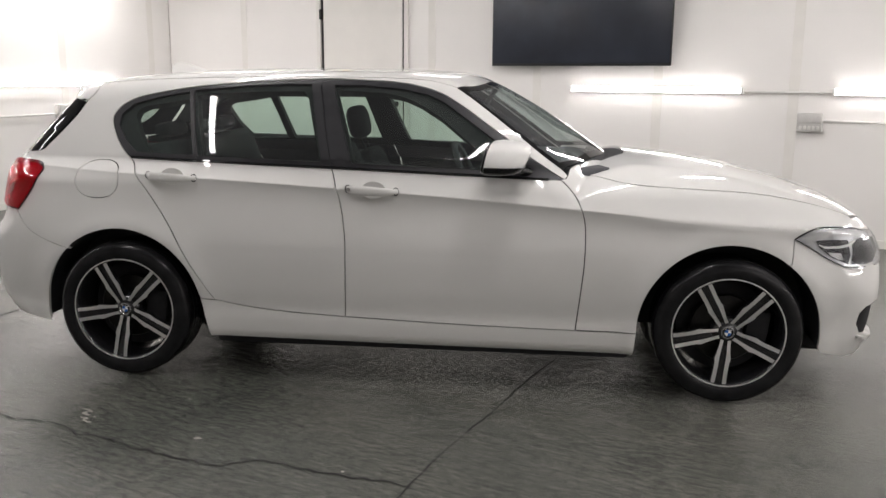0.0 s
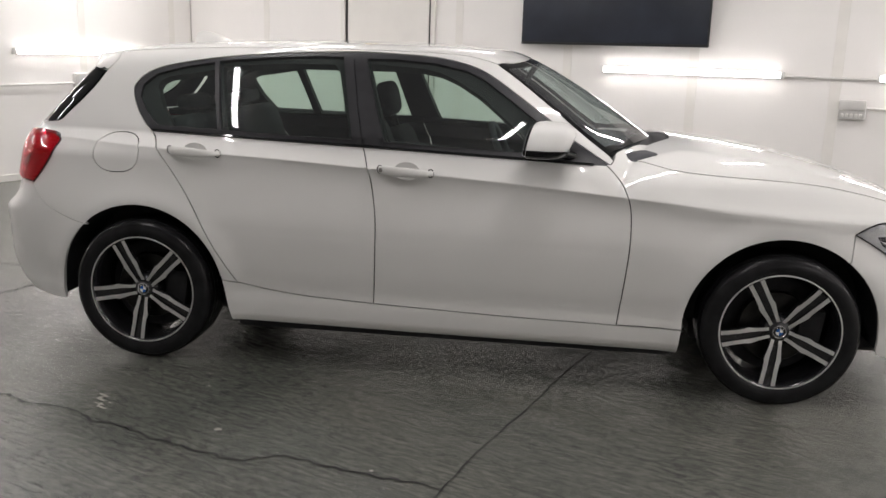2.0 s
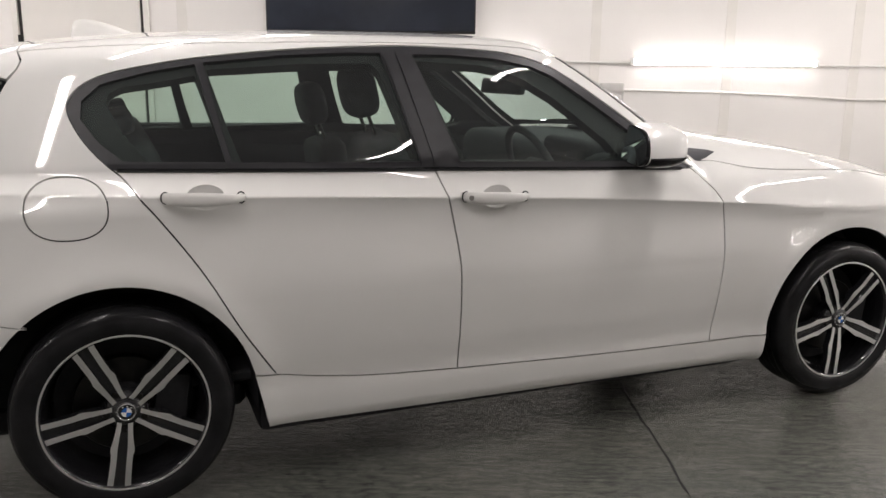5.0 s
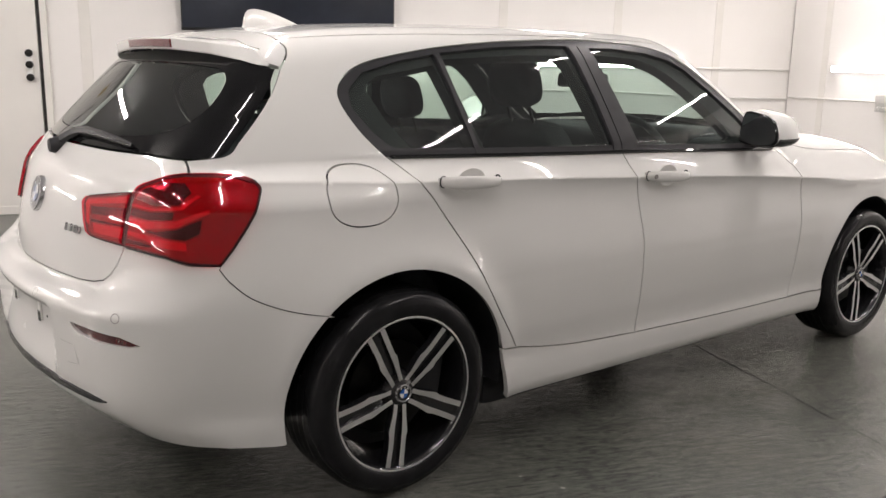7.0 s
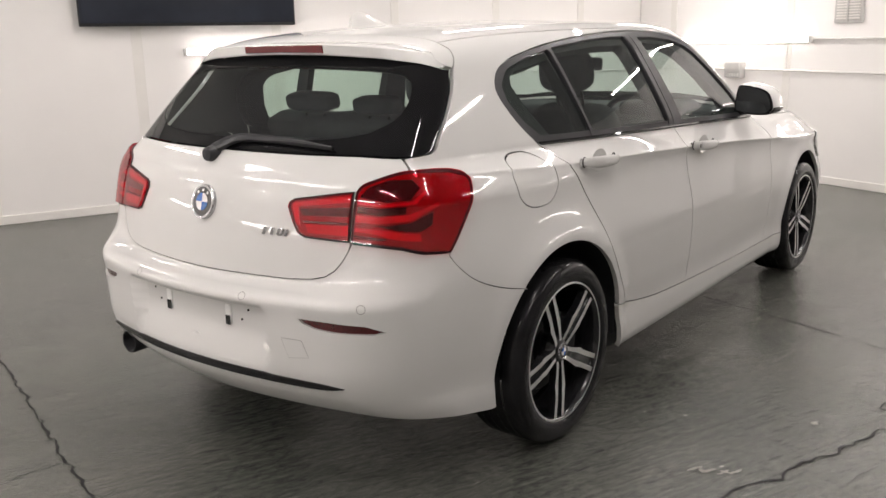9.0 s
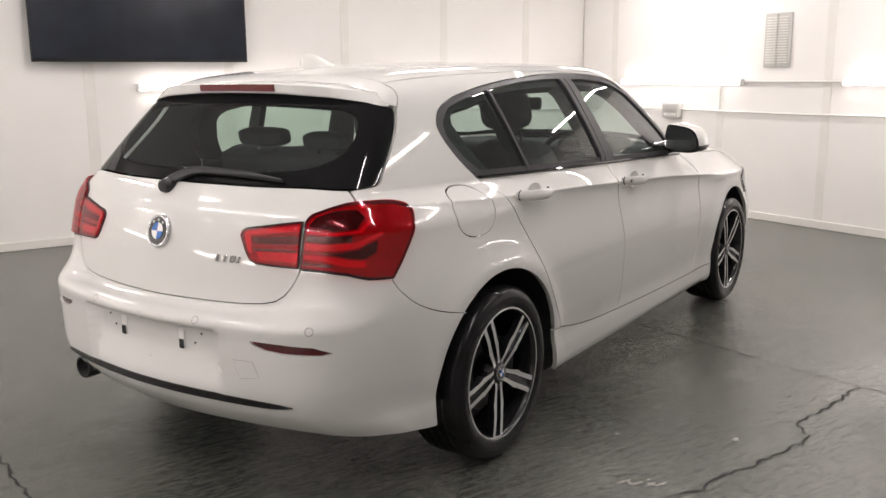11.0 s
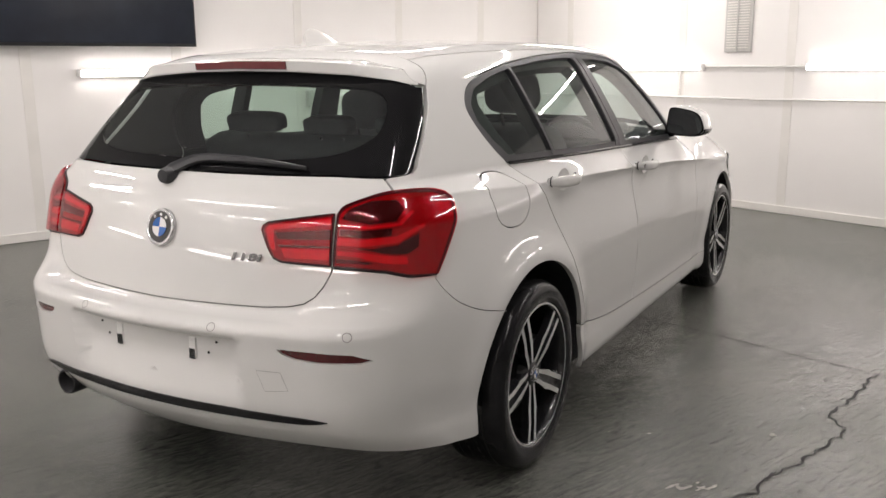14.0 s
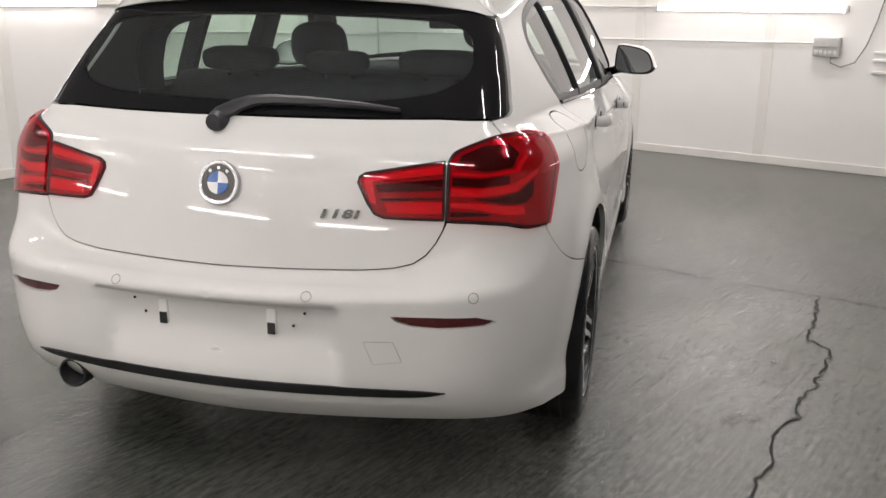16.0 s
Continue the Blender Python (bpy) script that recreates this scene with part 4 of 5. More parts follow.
for y in LIP_Y:
    e = 1 - float(step(0.40, 0.578, np.array([abs(y)]))[0])
    zt = float(np.interp(abs(y), [0, 0.2, 0.4, 0.53, 0.578], [1.352, 1.350, 1.340, 1.314, 1.272]))
    zl = float(np.interp(abs(y), [0, 0.2, 0.4, 0.53, 0.578], [1.311, 1.308, 1.297, 1.281, 1.267]))
    p_top, p_low = R([(y, zt), (y + 0.0001, zt)], False)[0], R([(y, zl + 0.002), (y + 0.0001, zl + 0.002)], False)[0]
    back = -1.776 + 0.20 * y * y
    x_t, x_l = p_top[0] + (back - p_top[0]) * e, p_low[0] + (back + 0.003 - p_low[0]) * e
    lip_rows.append([(p_top[0] + 0.012, y, p_top[2] - 0.002), (x_t + 0.020 * e, y, zt - 0.0035 * e), (x_t + 0.004 * e, y, zt - 0.006 * e), (x_t, y, zt - 0.010 * e), (x_l, y, zl + 0.004 * e), (x_l + 0.005 * e, y, zl), (p_low[0] + 0.012, y, zl + 0.002)])
bm = bmesh.new()
grid_rows = [[bm.verts.new(q) for q in row] for row in lip_rows]
for r0, r1 in zip(grid_rows, grid_rows[1:]):
    for k in range(6):
        bm.faces.new((r0[k], r0[k + 1], r1[k + 1], r1[k]))
bmesh.ops.recalc_face_normals(bm, faces=bm.faces[:])
part("spoiler_lip", bm, WHITE_PAINT, spoiler)
bm = bmesh.new()
lamp_rows = []
for y, row in zip(LIP_Y, lip_rows):
    if abs(y) <= 0.215:
        up_, dn = Vector(row[3]), Vector(row[4])
        hi, lo = up_.lerp(dn, 0.0), up_.lerp(dn, 0.92)
        lamp_rows.append([bm.verts.new(q) for q in (hi, hi - Vector((0.005, 0, 0.002)), lo - Vector((0.005, 0, -0.002)), lo)])
for r0, r1 in zip(lamp_rows, lamp_rows[1:]):
    for k in range(3):
        bm.faces.new((r0[k], r0[k + 1], r1[k + 1], r1[k]))
bm.faces.new(lamp_rows[0])
bm.faces.new(lamp_rows[-1])
bmesh.ops.recalc_face_normals(bm, faces=bm.faces[:])
part("third_brake_lamp", bm, BRAKE_RED, spoiler, "dark red high brake lamp")

LOW = 0.262
half_bump = join(R([(0.0, 0.670), (-0.366, 0.675), (-0.44, 0.681), (-0.482, 0.691), (-0.512, 0.711), (-0.534, 0.740), (-0.550, 0.773), (-0.557, 0.790)], False), R([(-0.557, 0.790), (-0.62, 0.787), (-0.69, 0.779), (-0.739, 0.763)], False), S([(-1.889, 0.760), (-1.893, 0.752)], False), S(BUMP_GAP), arc(ARCH_REAR, 132, 190), S([(-1.745, 0.246), (-1.80, 0.250), (-1.88, 0.256)], False), R([(-0.74, 0.262), (-0.6, 0.268), (-0.3, 0.270), (0.0, 0.258)]), R([(0.0, 0.258), (0.0, 0.670)], False))
refl = R([(-0.452, 0.583), (-0.55, 0.581), (-0.645, 0.575), (-0.690, 0.557), (-0.665, 0.550), (-0.56, 0.552), (-0.50, 0.558), (-0.465, 0.570), (-0.452, 0.583)], False)
bumper = panel("rear_bumper", sheet(half_bump, REAR_CORNER, gap=0.0008, holes=[refl], both=True, grid=0.016), PAINT, car)
pair("reflector", sheet(refl, REAR_CORNER, gap=0.001, lift=-0.007, thick=0.008, grid=0.012), [RED_REFLECTOR, RED_REFLECTOR], bumper, "dark red bumper reflector")
strip_half = join(R([(0.0, 0.395), (-0.3, 0.394), (-0.50, 0.388), (-0.575, 0.380)]), R([(-0.575, 0.380), (-0.5, 0.370), (-0.3, 0.370), (0.0, 0.370)]))
panel("valance_strip", sheet(join(strip_half, strip_half[::-1] * [1, -1, 1]), REAR_DIR, gap=0.0, lift=0.005, thick=0.010, grid=0.012), [GLOSS_BLACK, GLOSS_BLACK], bumper, "gloss black strip along the lower bumper")
GREY_LINE = material("sensor_gap", (0.22, 0.21, 0.20), 0.5, vary=0.1, scale=40)
tow = R([(-0.387, 0.517), (-0.456, 0.517), (-0.475, 0.467), (-0.408, 0.459), (-0.387, 0.517)], False)
panel("towing_eye_cover", sheet(tow, REAR_DIR, gap=0.0, lift=0.0015, thick=0.003, grid=0.012), [WHITE_PAINT, LINING], bumper)
panel("cover_gap", sheet(tow, REAR_DIR, gap=-0.0012, lift=0.0008, thick=0, grid=0.03, holes=[tow]), GREY_LINE, bumper, "thin gap round the towing cover")


def ring_on(y, z, r0, r1, d, name, mat, parent, lift=0.001, n=20):
    c = R([(y, z), (y + 0.0001, z)], False)[0]
    nn = Vector(gradient(np.array([c]))[0])
    bm = bmesh.new()
    q = nn.to_track_quat("Z", "Y")
    rings = [[bm.verts.new(Vector(c) + nn * lift + q @ Vector((r * math.cos(2 * math.pi * i / n), r * math.sin(2 * math.pi * i / n), 0))) for i in range(n)] for r in (r0, r1)]
    for i in range(n):
        bm.faces.new((rings[0][i], rings[0][(i + 1) % n], rings[1][(i + 1) % n], rings[1][i]))
    bmesh.ops.recalc_face_normals(bm, faces=bm.faces[:])
    return part(name, bm, mat, parent)


for y, z in ((-0.638, 0.626), (-0.255, 0.628), (0.255, 0.628), (0.638, 0.626)):
    ring_on(y, z, 0.0115, 0.0135, REAR_DIR, "parking_sensor", GREY_LINE, bumper)
for s in (-1, 1):
    holder = R([(s * 0.148, 0.556), (s * 0.1481, 0.556)], False)[0]
    plate = part("plate_bracket", box(0.006, 0.026, 0.062, (0, 0, 0), 0.002, 1), BATTEN, bumper, where=pose(holder[0] - 0.001, holder[1], 0.545))
    part("slot", box(0.004, 0.020, 0.030, (-0.0035, 0, -0.018)), BADGE_BLACK, plate, "dark slot", smooth=False)
    part("screw_hole", lathe([(0, -0.004), (0.006, -0.004), (0.006, 0.0), (0, 0.0)], 12), BADGE_BLACK, plate, where=pose(-0.002, 0, 0.014, 0, 0, 90))
    for dy, z in ((0.085, 0.570), (0.055, 0.536)):
        h = R([(s * (0.148 + dy), z), (s * (0.148 + dy) + 0.0001, z)], False)[0]
        part("screw_hole", lathe([(0, -0.002), (0.004, -0.002), (0.004, 0.001), (0, 0.001)], 10), BADGE_BLACK, bumper, where=pose(h[0] - 0.001, h[1], h[2], 0, 0, 90))

# exhaust
part("tailpipe", lathe([(0.036, -0.26), (0.040, -0.26), (0.042, -0.255), (0.042, 0.05), (0.034, 0.05), (0.034, -0.255), (0.036, -0.26)], 28), MATT_BLACK, car, "sooty black tailpipe", where=pose(-1.90, 0.465, 0.322, 0, 0, -90))

# tail lamps
inner_outline = R([(-0.346, 0.884), (-0.349, 0.897), (-0.362, 0.905), (-0.40, 0.911), (-0.47, 0.922), (-0.542, 0.932), (-0.545, 0.87), (-0.548, 0.797), (-0.47, 0.800), (-0.411, 0.803), (-0.388, 0.812), (-0.370, 0.838), (-0.346, 0.884)], False)
outer_outline = join(R([(-0.553, 0.931), (-0.562, 0.948), (-0.585, 0.961), (-0.634, 0.980), (-0.662, 0.986)]), S(LAMP_SIDE), R([(-0.739, 0.769), (-0.69, 0.785), (-0.64, 0.791), (-0.557, 0.796)], False), R([(-0.557, 0.796), (-0.555, 0.87), (-0.553, 0.931)], False))


def lamp_set(outline, d, bars, name, label):
    lens = sheet(outline, d, gap=0.001, lift=0.012, thick=0.011, grid=0.014)
    lenses = pair(name, lens, [RED_LENS, RED_LENS], car, label)
    back = sheet(outline, d, gap=0.002, lift=0.0015, thick=0, grid=0.02)
    for ob, data in zip(lenses, (back, mirrored(back))):
        panel("lamp_backing", data, RED_DEEP, ob)
    edge = sheet(outline, d, gap=-0.0035, lift=0.003, thick=0.004, grid=0.03, holes=[outline])
    for ob, data in zip(lenses, (edge, mirrored(edge))):
        panel("lamp_seal", data, [FRAME_BLACK, FRAME_BLACK], ob, "thin black seal")
    for line, mat, nm, h in bars:
        b = sheet(line, d, gap=0.0, lift=h, thick=0.003, grid=0.014)
        for ob, data in zip(lenses, (b, mirrored(b))):
            panel(nm, data, [mat, mat], ob)
    return lenses


RI = lambda *q: R(list(q) + [q[0]], False)
lamp_set(inner_outline, REAR_DIR, [
    (RI((-0.358, 0.888), (-0.366, 0.897), (-0.538, 0.922), (-0.540, 0.905), (-0.38, 0.886), (-0.392, 0.832), (-0.378, 0.838)), RED_BRIGHT, "light_guide", 0.006),
    (RI((-0.384, 0.880), (-0.541, 0.893), (-0.541, 0.866), (-0.396, 0.862)), RED_DARK, "dark_band", 0.004),
    (RI((-0.398, 0.848), (-0.542, 0.849), (-0.542, 0.844), (-0.402, 0.842)), RED_DARK, "dark_band", 0.006),
    (RI((-0.408, 0.838), (-0.542, 0.840), (-0.544, 0.812), (-0.42, 0.814)), RED_BRIGHT, "light_guide", 0.004)], "tail_lamp", "red inner tail lamp on the tailgate")
lamp_set(outer_outline, REAR_CORNER, [
    (RI((-0.564, 0.920), (-0.580, 0.945), (-0.627, 0.966), (-0.680, 0.968), (-0.704, 0.945), (-0.696, 0.915), (-0.64, 0.908)), RED_DARK, "dark_pocket", 0.004),
    (RI((-0.563, 0.908), (-0.64, 0.902), (-0.700, 0.910), (-0.716, 0.940), (-0.722, 0.935), (-0.708, 0.903), (-0.64, 0.896), (-0.563, 0.901)), RED_BRIGHT, "light_guide", 0.006),
    (RI((-0.563, 0.896), (-0.63, 0.892), (-0.69, 0.897), (-0.690, 0.878), (-0.63, 0.872), (-0.563, 0.877)), RED_DARK, "dark_band", 0.004),
    (RI((-0.562, 0.872), (-0.63, 0.868), (-0.700, 0.876), (-0.745, 0.905), (-0.748, 0.895), (-0.705, 0.858), (-0.63, 0.850), (-0.562, 0.852)), RED_BRIGHT, "light_guide", 0.006),
    (RI((-0.60, 0.846), (-0.655, 0.845), (-0.705, 0.853), (-0.740, 0.880), (-0.742, 0.845), (-0.725, 0.828), (-0.681, 0.832), (-0.64, 0.841)), BADGE_BLACK, "dark_pocket", 0.006),
    (RI((-0.563, 0.838), (-0.64, 0.834), (-0.685, 0.826), (-0.725, 0.822), (-0.730, 0.800), (-0.68, 0.806), (-0.62, 0.822), (-0.563, 0.826)), RED_BRIGHT, "light_guide", 0.004),
    (RI((-0.563, 0.817), (-0.61, 0.815), (-0.657, 0.808), (-0.645, 0.804), (-0.563, 0.805)), BADGE_BLACK, "dark_band", 0.006)], "tail_lamp", "red outer tail lamp wrapping round the corner")

# emblem and model badge on the tailgate
def emblem(parent, m, r):
    disc = part("emblem", lathe([(0.0, -0.002), (r * 0.72, -0.002), (r * 0.78, -0.004), (r * 0.86, -0.0065), (r * 0.95, -0.006), (r, -0.001), (r, 0.012), (0, 0.012)], 48), BADGE_SILVER, parent, "round emblem with chrome ring and blue and white quarters", where=m)
    part("black_ring", lathe([(r * 0.42, -0.0050), (r * 0.80, -0.0050), (r * 0.80, -0.003), (r * 0.42, -0.003)], 48), BADGE_BLACK, disc)
    for k in range(4):
        bm = bmesh.new()
        c = bm.verts.new((0, -0.0062, 0))
        ring = [bm.verts.new((0.50 * r * math.cos(radians(90 * k + a)), -0.0062, 0.50 * r * math.sin(radians(90 * k + a)))) for a in range(0, 91, 10)]
        for a, b in zip(ring, ring[1:]):
            bm.faces.new((c, a, b))
        part("quarter", bm, BADGE_BLUE if k % 2 == 1 else BADGE_WHITE, disc)
    for k in (-1, 0, 1):
        part("mark", box(0.13 * r, 0.002, 0.13 * r, (0, -0.0055, 0)), BADGE_WHITE, disc, smooth=False, where=Matrix.Rotation(radians(38 * k), 4, "Y") @ pose(0, 0, 0.655 * r))
    return disc


c = R([(0, 0.872), (0.0001, 0.872)], False)[0]
nn = gradient(np.array([c]))[0]
emblem(gate, pose(c[0] - 0.006, 0, 0.872, 0, 0, -90) @ pose(0, 0, 0, math.degrees(math.asin(nn[2])) * -1, 0, 0), 0.0555)
curve = bpy.data.curves.new("model_badge", "FONT")
curve.body, curve.size, curve.extrude, curve.shear, curve.space_character = "118i", 0.034, 0.0015, 0.25, 1.25
curve.bevel_depth, curve.offset = 0.0006, 0.0012
tmp = bpy.data.objects.new("model_badge_text", curve)
scene.collection.objects.link(tmp)
bpy.context.view_layer.update()
text_mesh = bpy.data.meshes.new_from_object(tmp.evaluated_get(bpy.context.evaluated_depsgraph_get()))
bpy.data.objects.remove(tmp)
text_mesh.materials.clear()
text_mesh.materials.append(LETTER_CHROME)
text_mesh.name = "model_badge"
badge = new("model_badge", text_mesh)
badge.parent = gate
c0, c1 = R([(-0.265, 0.805), (-0.350, 0.805)], False)[[0, -1]]
badge.matrix_basis = pose(c0[0] - 0.006, c0[1] + 0.012, 0.801, 90, 0, -90 + math.degrees(math.atan2(c1[0] - c0[0], c0[1] - c1[1])))
badge.scale = (1.38, 0.84, 1.0)
badge["label"] = "chrome model lettering"

# wiper on the rear glass
w0 = np.array([-2.058, 0.035, 1.012])
part("wiper_pivot", lathe([(0, -0.03), (0.02, -0.028), (0.026, -0.01), (0.028, 0.03), (0, 0.03)], 20), FRAME_BLACK, car, where=pose(*w0, 0, 0, -90))


def on_glass(y, z, lift):
    g = R([(y, z), (y + 0.0001, z)], False)[0]
    return Vector(g) + Vector(gradient(np.array([g]))[0]) * lift


bm = bmesh.new()
rows = []
for (y1, z1), (y0, z0), h in (((0.058, 1.020), (0.032, 1.006), 0.024), ((0.046, 1.034), (0.002, 1.020), 0.024), ((0.012, 1.051), (-0.022, 1.034), 0.022), ((-0.028, 1.064), (-0.055, 1.046), 0.020), ((-0.085, 1.069), (-0.098, 1.051), 0.018), ((-0.20, 1.066), (-0.205, 1.051), 0.016), ((-0.315, 1.058), (-0.318, 1.047), 0.014), ((-0.411, 1.046), (-0.413, 1.040), 0.012)):
    ym, zm = (y0 + y1) / 2, (z0 + z1) / 2
    rows.append([bm.verts.new(on_glass(*q)) for q in ((y0, z0, 0.004), (y0, z0, h * 0.7), (ym, zm, h), (y1, z1, h * 0.7), (y1, z1, 0.004))])
for p0, p1 in zip(rows, rows[1:]):
    for k in range(4):
        bm.faces.new((p0[k], p0[k + 1], p1[k + 1], p1[k]))
bm.faces.new(rows[0])
bm.faces.new(rows[-1])
bmesh.ops.recalc_face_normals(bm, faces=bm.faces[:])
wiper = part("rear_wiper", bm, FRAME_BLACK, car, "black rear wiper arm and blade")
part("blade", tube(smooth_line([tuple(on_glass(y, z, 0.006)) for y, z in ((-0.04, 1.050), (-0.15, 1.053), (-0.28, 1.049), (-0.418, 1.040))], 5), 0.006, 8), RUBBER, wiper)

# side windows: black frame with three panes
GLASS_F = [(-0.288, 1.008), (0.095, 0.995), (0.428, 0.984), (0.495, 0.984), (0.378, 1.086), (0.232, 1.19), (0.108, 1.274), (0.03, 1.308), (-0.104, 1.334), (-0.273, 1.346), (-0.398, 1.346), (-0.352, 1.2)]
GLASS_R = [(-1.011, 1.028), (-0.717, 1.02), (-0.428, 1.012), (-0.462, 1.16), (-0.508, 1.350), (-0.615, 1.350), (-0.818, 1.340), (-1.066, 1.316), (-1.038, 1.15)]
GLASS_Q = [(-1.030, 1.03), (-1.175, 1.033), (-1.318, 1.038), (-1.376, 1.088), (-1.422, 1.155), (-1.417, 1.205), (-1.362, 1.252), (-1.228, 1.288), (-1.092, 1.311), (-1.060, 1.15)]


def closed(pts, d=S):
    return d(list(pts) + [pts[0]], False)


panes = [closed(g) for g in (GLASS_F, GLASS_R, GLASS_Q)]
frame_line = join(S(BELT_REAR), S(BELT_FRONT), S([(0.630, 0.950), (0.645, 0.950)], False), S(DLO_TOP))
frames = pair("window_frame", sheet(frame_line, SIDE_DIR, gap=0.0008, lift=-0.003, thick=0.02, holes=panes, grid=0.018), [FRAME_BLACK, LINING], car, "satin black side window surround")
for g, nm in zip(panes, ("front_window", "rear_side_window", "quarter_window")):
    data = sheet(g, SIDE_DIR, gap=-0.004, lift=-0.010, thick=0, grid=0.02)
    for ob, one in zip(frames, (data, mirrored(data))):
        panel(nm, one, WINDOW, ob, "tinted side window")
covers = [[(-0.502, 1.349), (-0.462, 1.349), (-0.421, 1.16), (-0.381, 0.994), (-0.420, 0.996), (-0.456, 1.16)], [(-0.456, 1.349), (-0.404, 1.348), (-0.357, 1.2), (-0.293, 0.992), (-0.376, 0.994), (-0.415, 1.16)]]
for g in covers:
    data = sheet(closed(g), SIDE_DIR, gap=0.0, lift=0.0005, thick=0.003, grid=0.03)
    for ob, one in zip(frames, (data, mirrored(data))):
        panel("pillar_cover", one, [FRAME_BLACK, FRAME_BLACK], ob, "satin black door pillar cover")
data = sheet(closed([(-1.087, 1.309), (-1.069, 1.313), (-1.041, 1.15), (-1.014, 1.010), (-1.027, 1.010), (-1.057, 1.15)]), SIDE_DIR, gap=0.0, lift=0.0, thick=0.004, grid=0.03)
for ob, one in zip(frames, (data, mirrored(data))):
    panel("divider_bar", one, [FRAME_BLACK, FRAME_BLACK], ob, "slim black bar between the two rear panes")
# inner trims with the smaller openings that the cabin shows
INNER = [[(-0.382, 1.330), (-0.16, 1.318), (-0.08, 1.300), (0.0, 1.266), (0.10, 1.205), (0.28, 1.06), (0.325, 1.004), (0.24, 0.996), (-0.262, 1.009), (-0.322, 1.16)],
         [(-1.054, 1.300), (-0.75, 1.320), (-0.545, 1.322), (-0.522, 1.295), (-0.478, 1.14), (-0.440, 1.022), (-0.978, 1.024), (-1.016, 1.15)],
         [(-1.349, 1.205), (-1.338, 1.230), (-1.303, 1.247), (-1.20, 1.262), (-1.097, 1.281), (-1.064, 1.16), (-1.030, 1.026), (-1.228, 1.028), (-1.250, 1.045), (-1.31, 1.122)]]
trim = sheet(frame_line, SIDE_DIR, gap=0.004, lift=-0.019, thick=0.042, holes=[closed(g) for g in INNER], grid=0.03)
for ob, one in zip(frames, (trim, mirrored(trim))):
    panel("inner_trim", one, [TRIM_DARK, TRIM_DARK], ob, "dark inner pillar and door trim")
belt = S([(-1.334, 1.006), (-0.867, 0.994), (-0.380, 0.981), (0.15, 0.963), (0.62, 0.945)])
for s in (1, -1):
    part("belt_moulding", tube([(p[0], s * (p[1] - 0.0005), p[2] + 0.006) for p in belt[::4]], 0.0065, 6), GLOSS_BLACK, frames[0 if s == 1 else 1])

# windscreen and cowl
half_scr = join(T([(0.278, 0.0), (0.265, -0.25), (0.225, -0.45), (0.155, -0.585)]), S(SCREEN_EDGE), T([(0.660, -0.675), (0.70, -0.60), (0.775, -0.42), (0.84, -0.2), (0.855, 0.0)]))
screen_outline = join(half_scr, half_scr[::-1] * [1, -1, 1])
hc = join(T([(0.325, 0.0), (0.305, -0.25), (0.26, -0.45), (0.205, -0.582)]), T([(0.205, -0.582), (0.30, -0.622), (0.42, -0.658), (0.53, -0.684), (0.622, -0.690), (0.69, -0.58), (0.752, -0.40), (0.812, -0.2), (0.83, 0.0)], False))
clear_scr = join(hc, hc[::-1] * [1, -1, 1])
ws = panel("windscreen", sheet(clear_scr, TOP_DIR, gap=0.0, lift=-0.004, thick=0, grid=0.03), SCREEN_GLASS, car, "clear windscreen")
panel("black_border", sheet(screen_outline, TOP_DIR, gap=0.001, lift=-0.003, thick=0.008, holes=[clear_scr]), BLACK_EDGE, ws)
half_cowl = join(T([(0.855, 0.0), (0.84, -0.2), (0.80, -0.345), (0.786, -0.418)], False), T([(0.786, -0.418), (0.838, -0.34), (0.928, -0.2), (0.943, 0.0)], False))
panel("cowl", sheet(join(half_cowl, half_cowl[::-1] * [1, -1, 1]), TOP_DIR, gap=0.001, lift=-0.006, grid=0.018), [MATT_BLACK, LINING], car, "black plastic cowl below the windscreen")

# nose: bumper, headlamps, intake
half_nose = join(N([(0.0, 0.775), (-0.30, 0.775), (-0.50, 0.782), (-0.60, 0.795)]), S(HEAD_TOP[::-1])[-1:], S([(1.604, 0.728), (1.602, 0.68), (1.596, 0.624)]), arc(ARCH_FRONT, 52, -8), S([(1.744, 0.242), (1.85, 0.215)], False), N([(-0.62, 0.205), (-0.3, 0.195), (0.0, 0.195)]), N([(0.0, 0.195), (0.0, 0.775)], False))
intake = N([(-0.52, 0.300), (-0.65, 0.300), (-0.74, 0.308), (-0.782, 0.320), (-0.797, 0.365), (-0.800, 0.412), (-0.788, 0.438), (-0.74, 0.456), (-0.68, 0.458), (-0.58, 0.438), (-0.52, 0.42), (-0.52, 0.300)], False)
nose = panel("front_bumper", sheet(half_nose, FRONT_CORNER, holes=[intake], both=True, gap=0.0015), PAINT, car)
pair("side_intake", sheet(intake, FRONT_CORNER, gap=0.0, lift=-0.02, thick=0.01, grid=0.016), [MATT_BLACK, MATT_BLACK], nose, "black side air intake")
lip = N([(-0.56, 0.296), (-0.66, 0.296), (-0.745, 0.303), (-0.790, 0.314), (-0.792, 0.304), (-0.75, 0.288), (-0.66, 0.278), (-0.56, 0.278), (-0.56, 0.296)], False)
pair("intake_lip", sheet(lip, FRONT_CORNER, gap=0.0, lift=0.010, thick=0.012, grid=0.016), [WHITE_PAINT, LINING], nose, "white lip under the side intake")
head = join(S(HEAD_TOP), N([(-0.63, 0.745), (-0.59, 0.738), (-0.575, 0.71), (-0.585, 0.65), (-0.63, 0.618), (-0.69, 0.606)]), S([(1.90, 0.605), (1.827, 0.611), (1.752, 0.643), (1.658, 0.699), (1.604, 0.728)]))
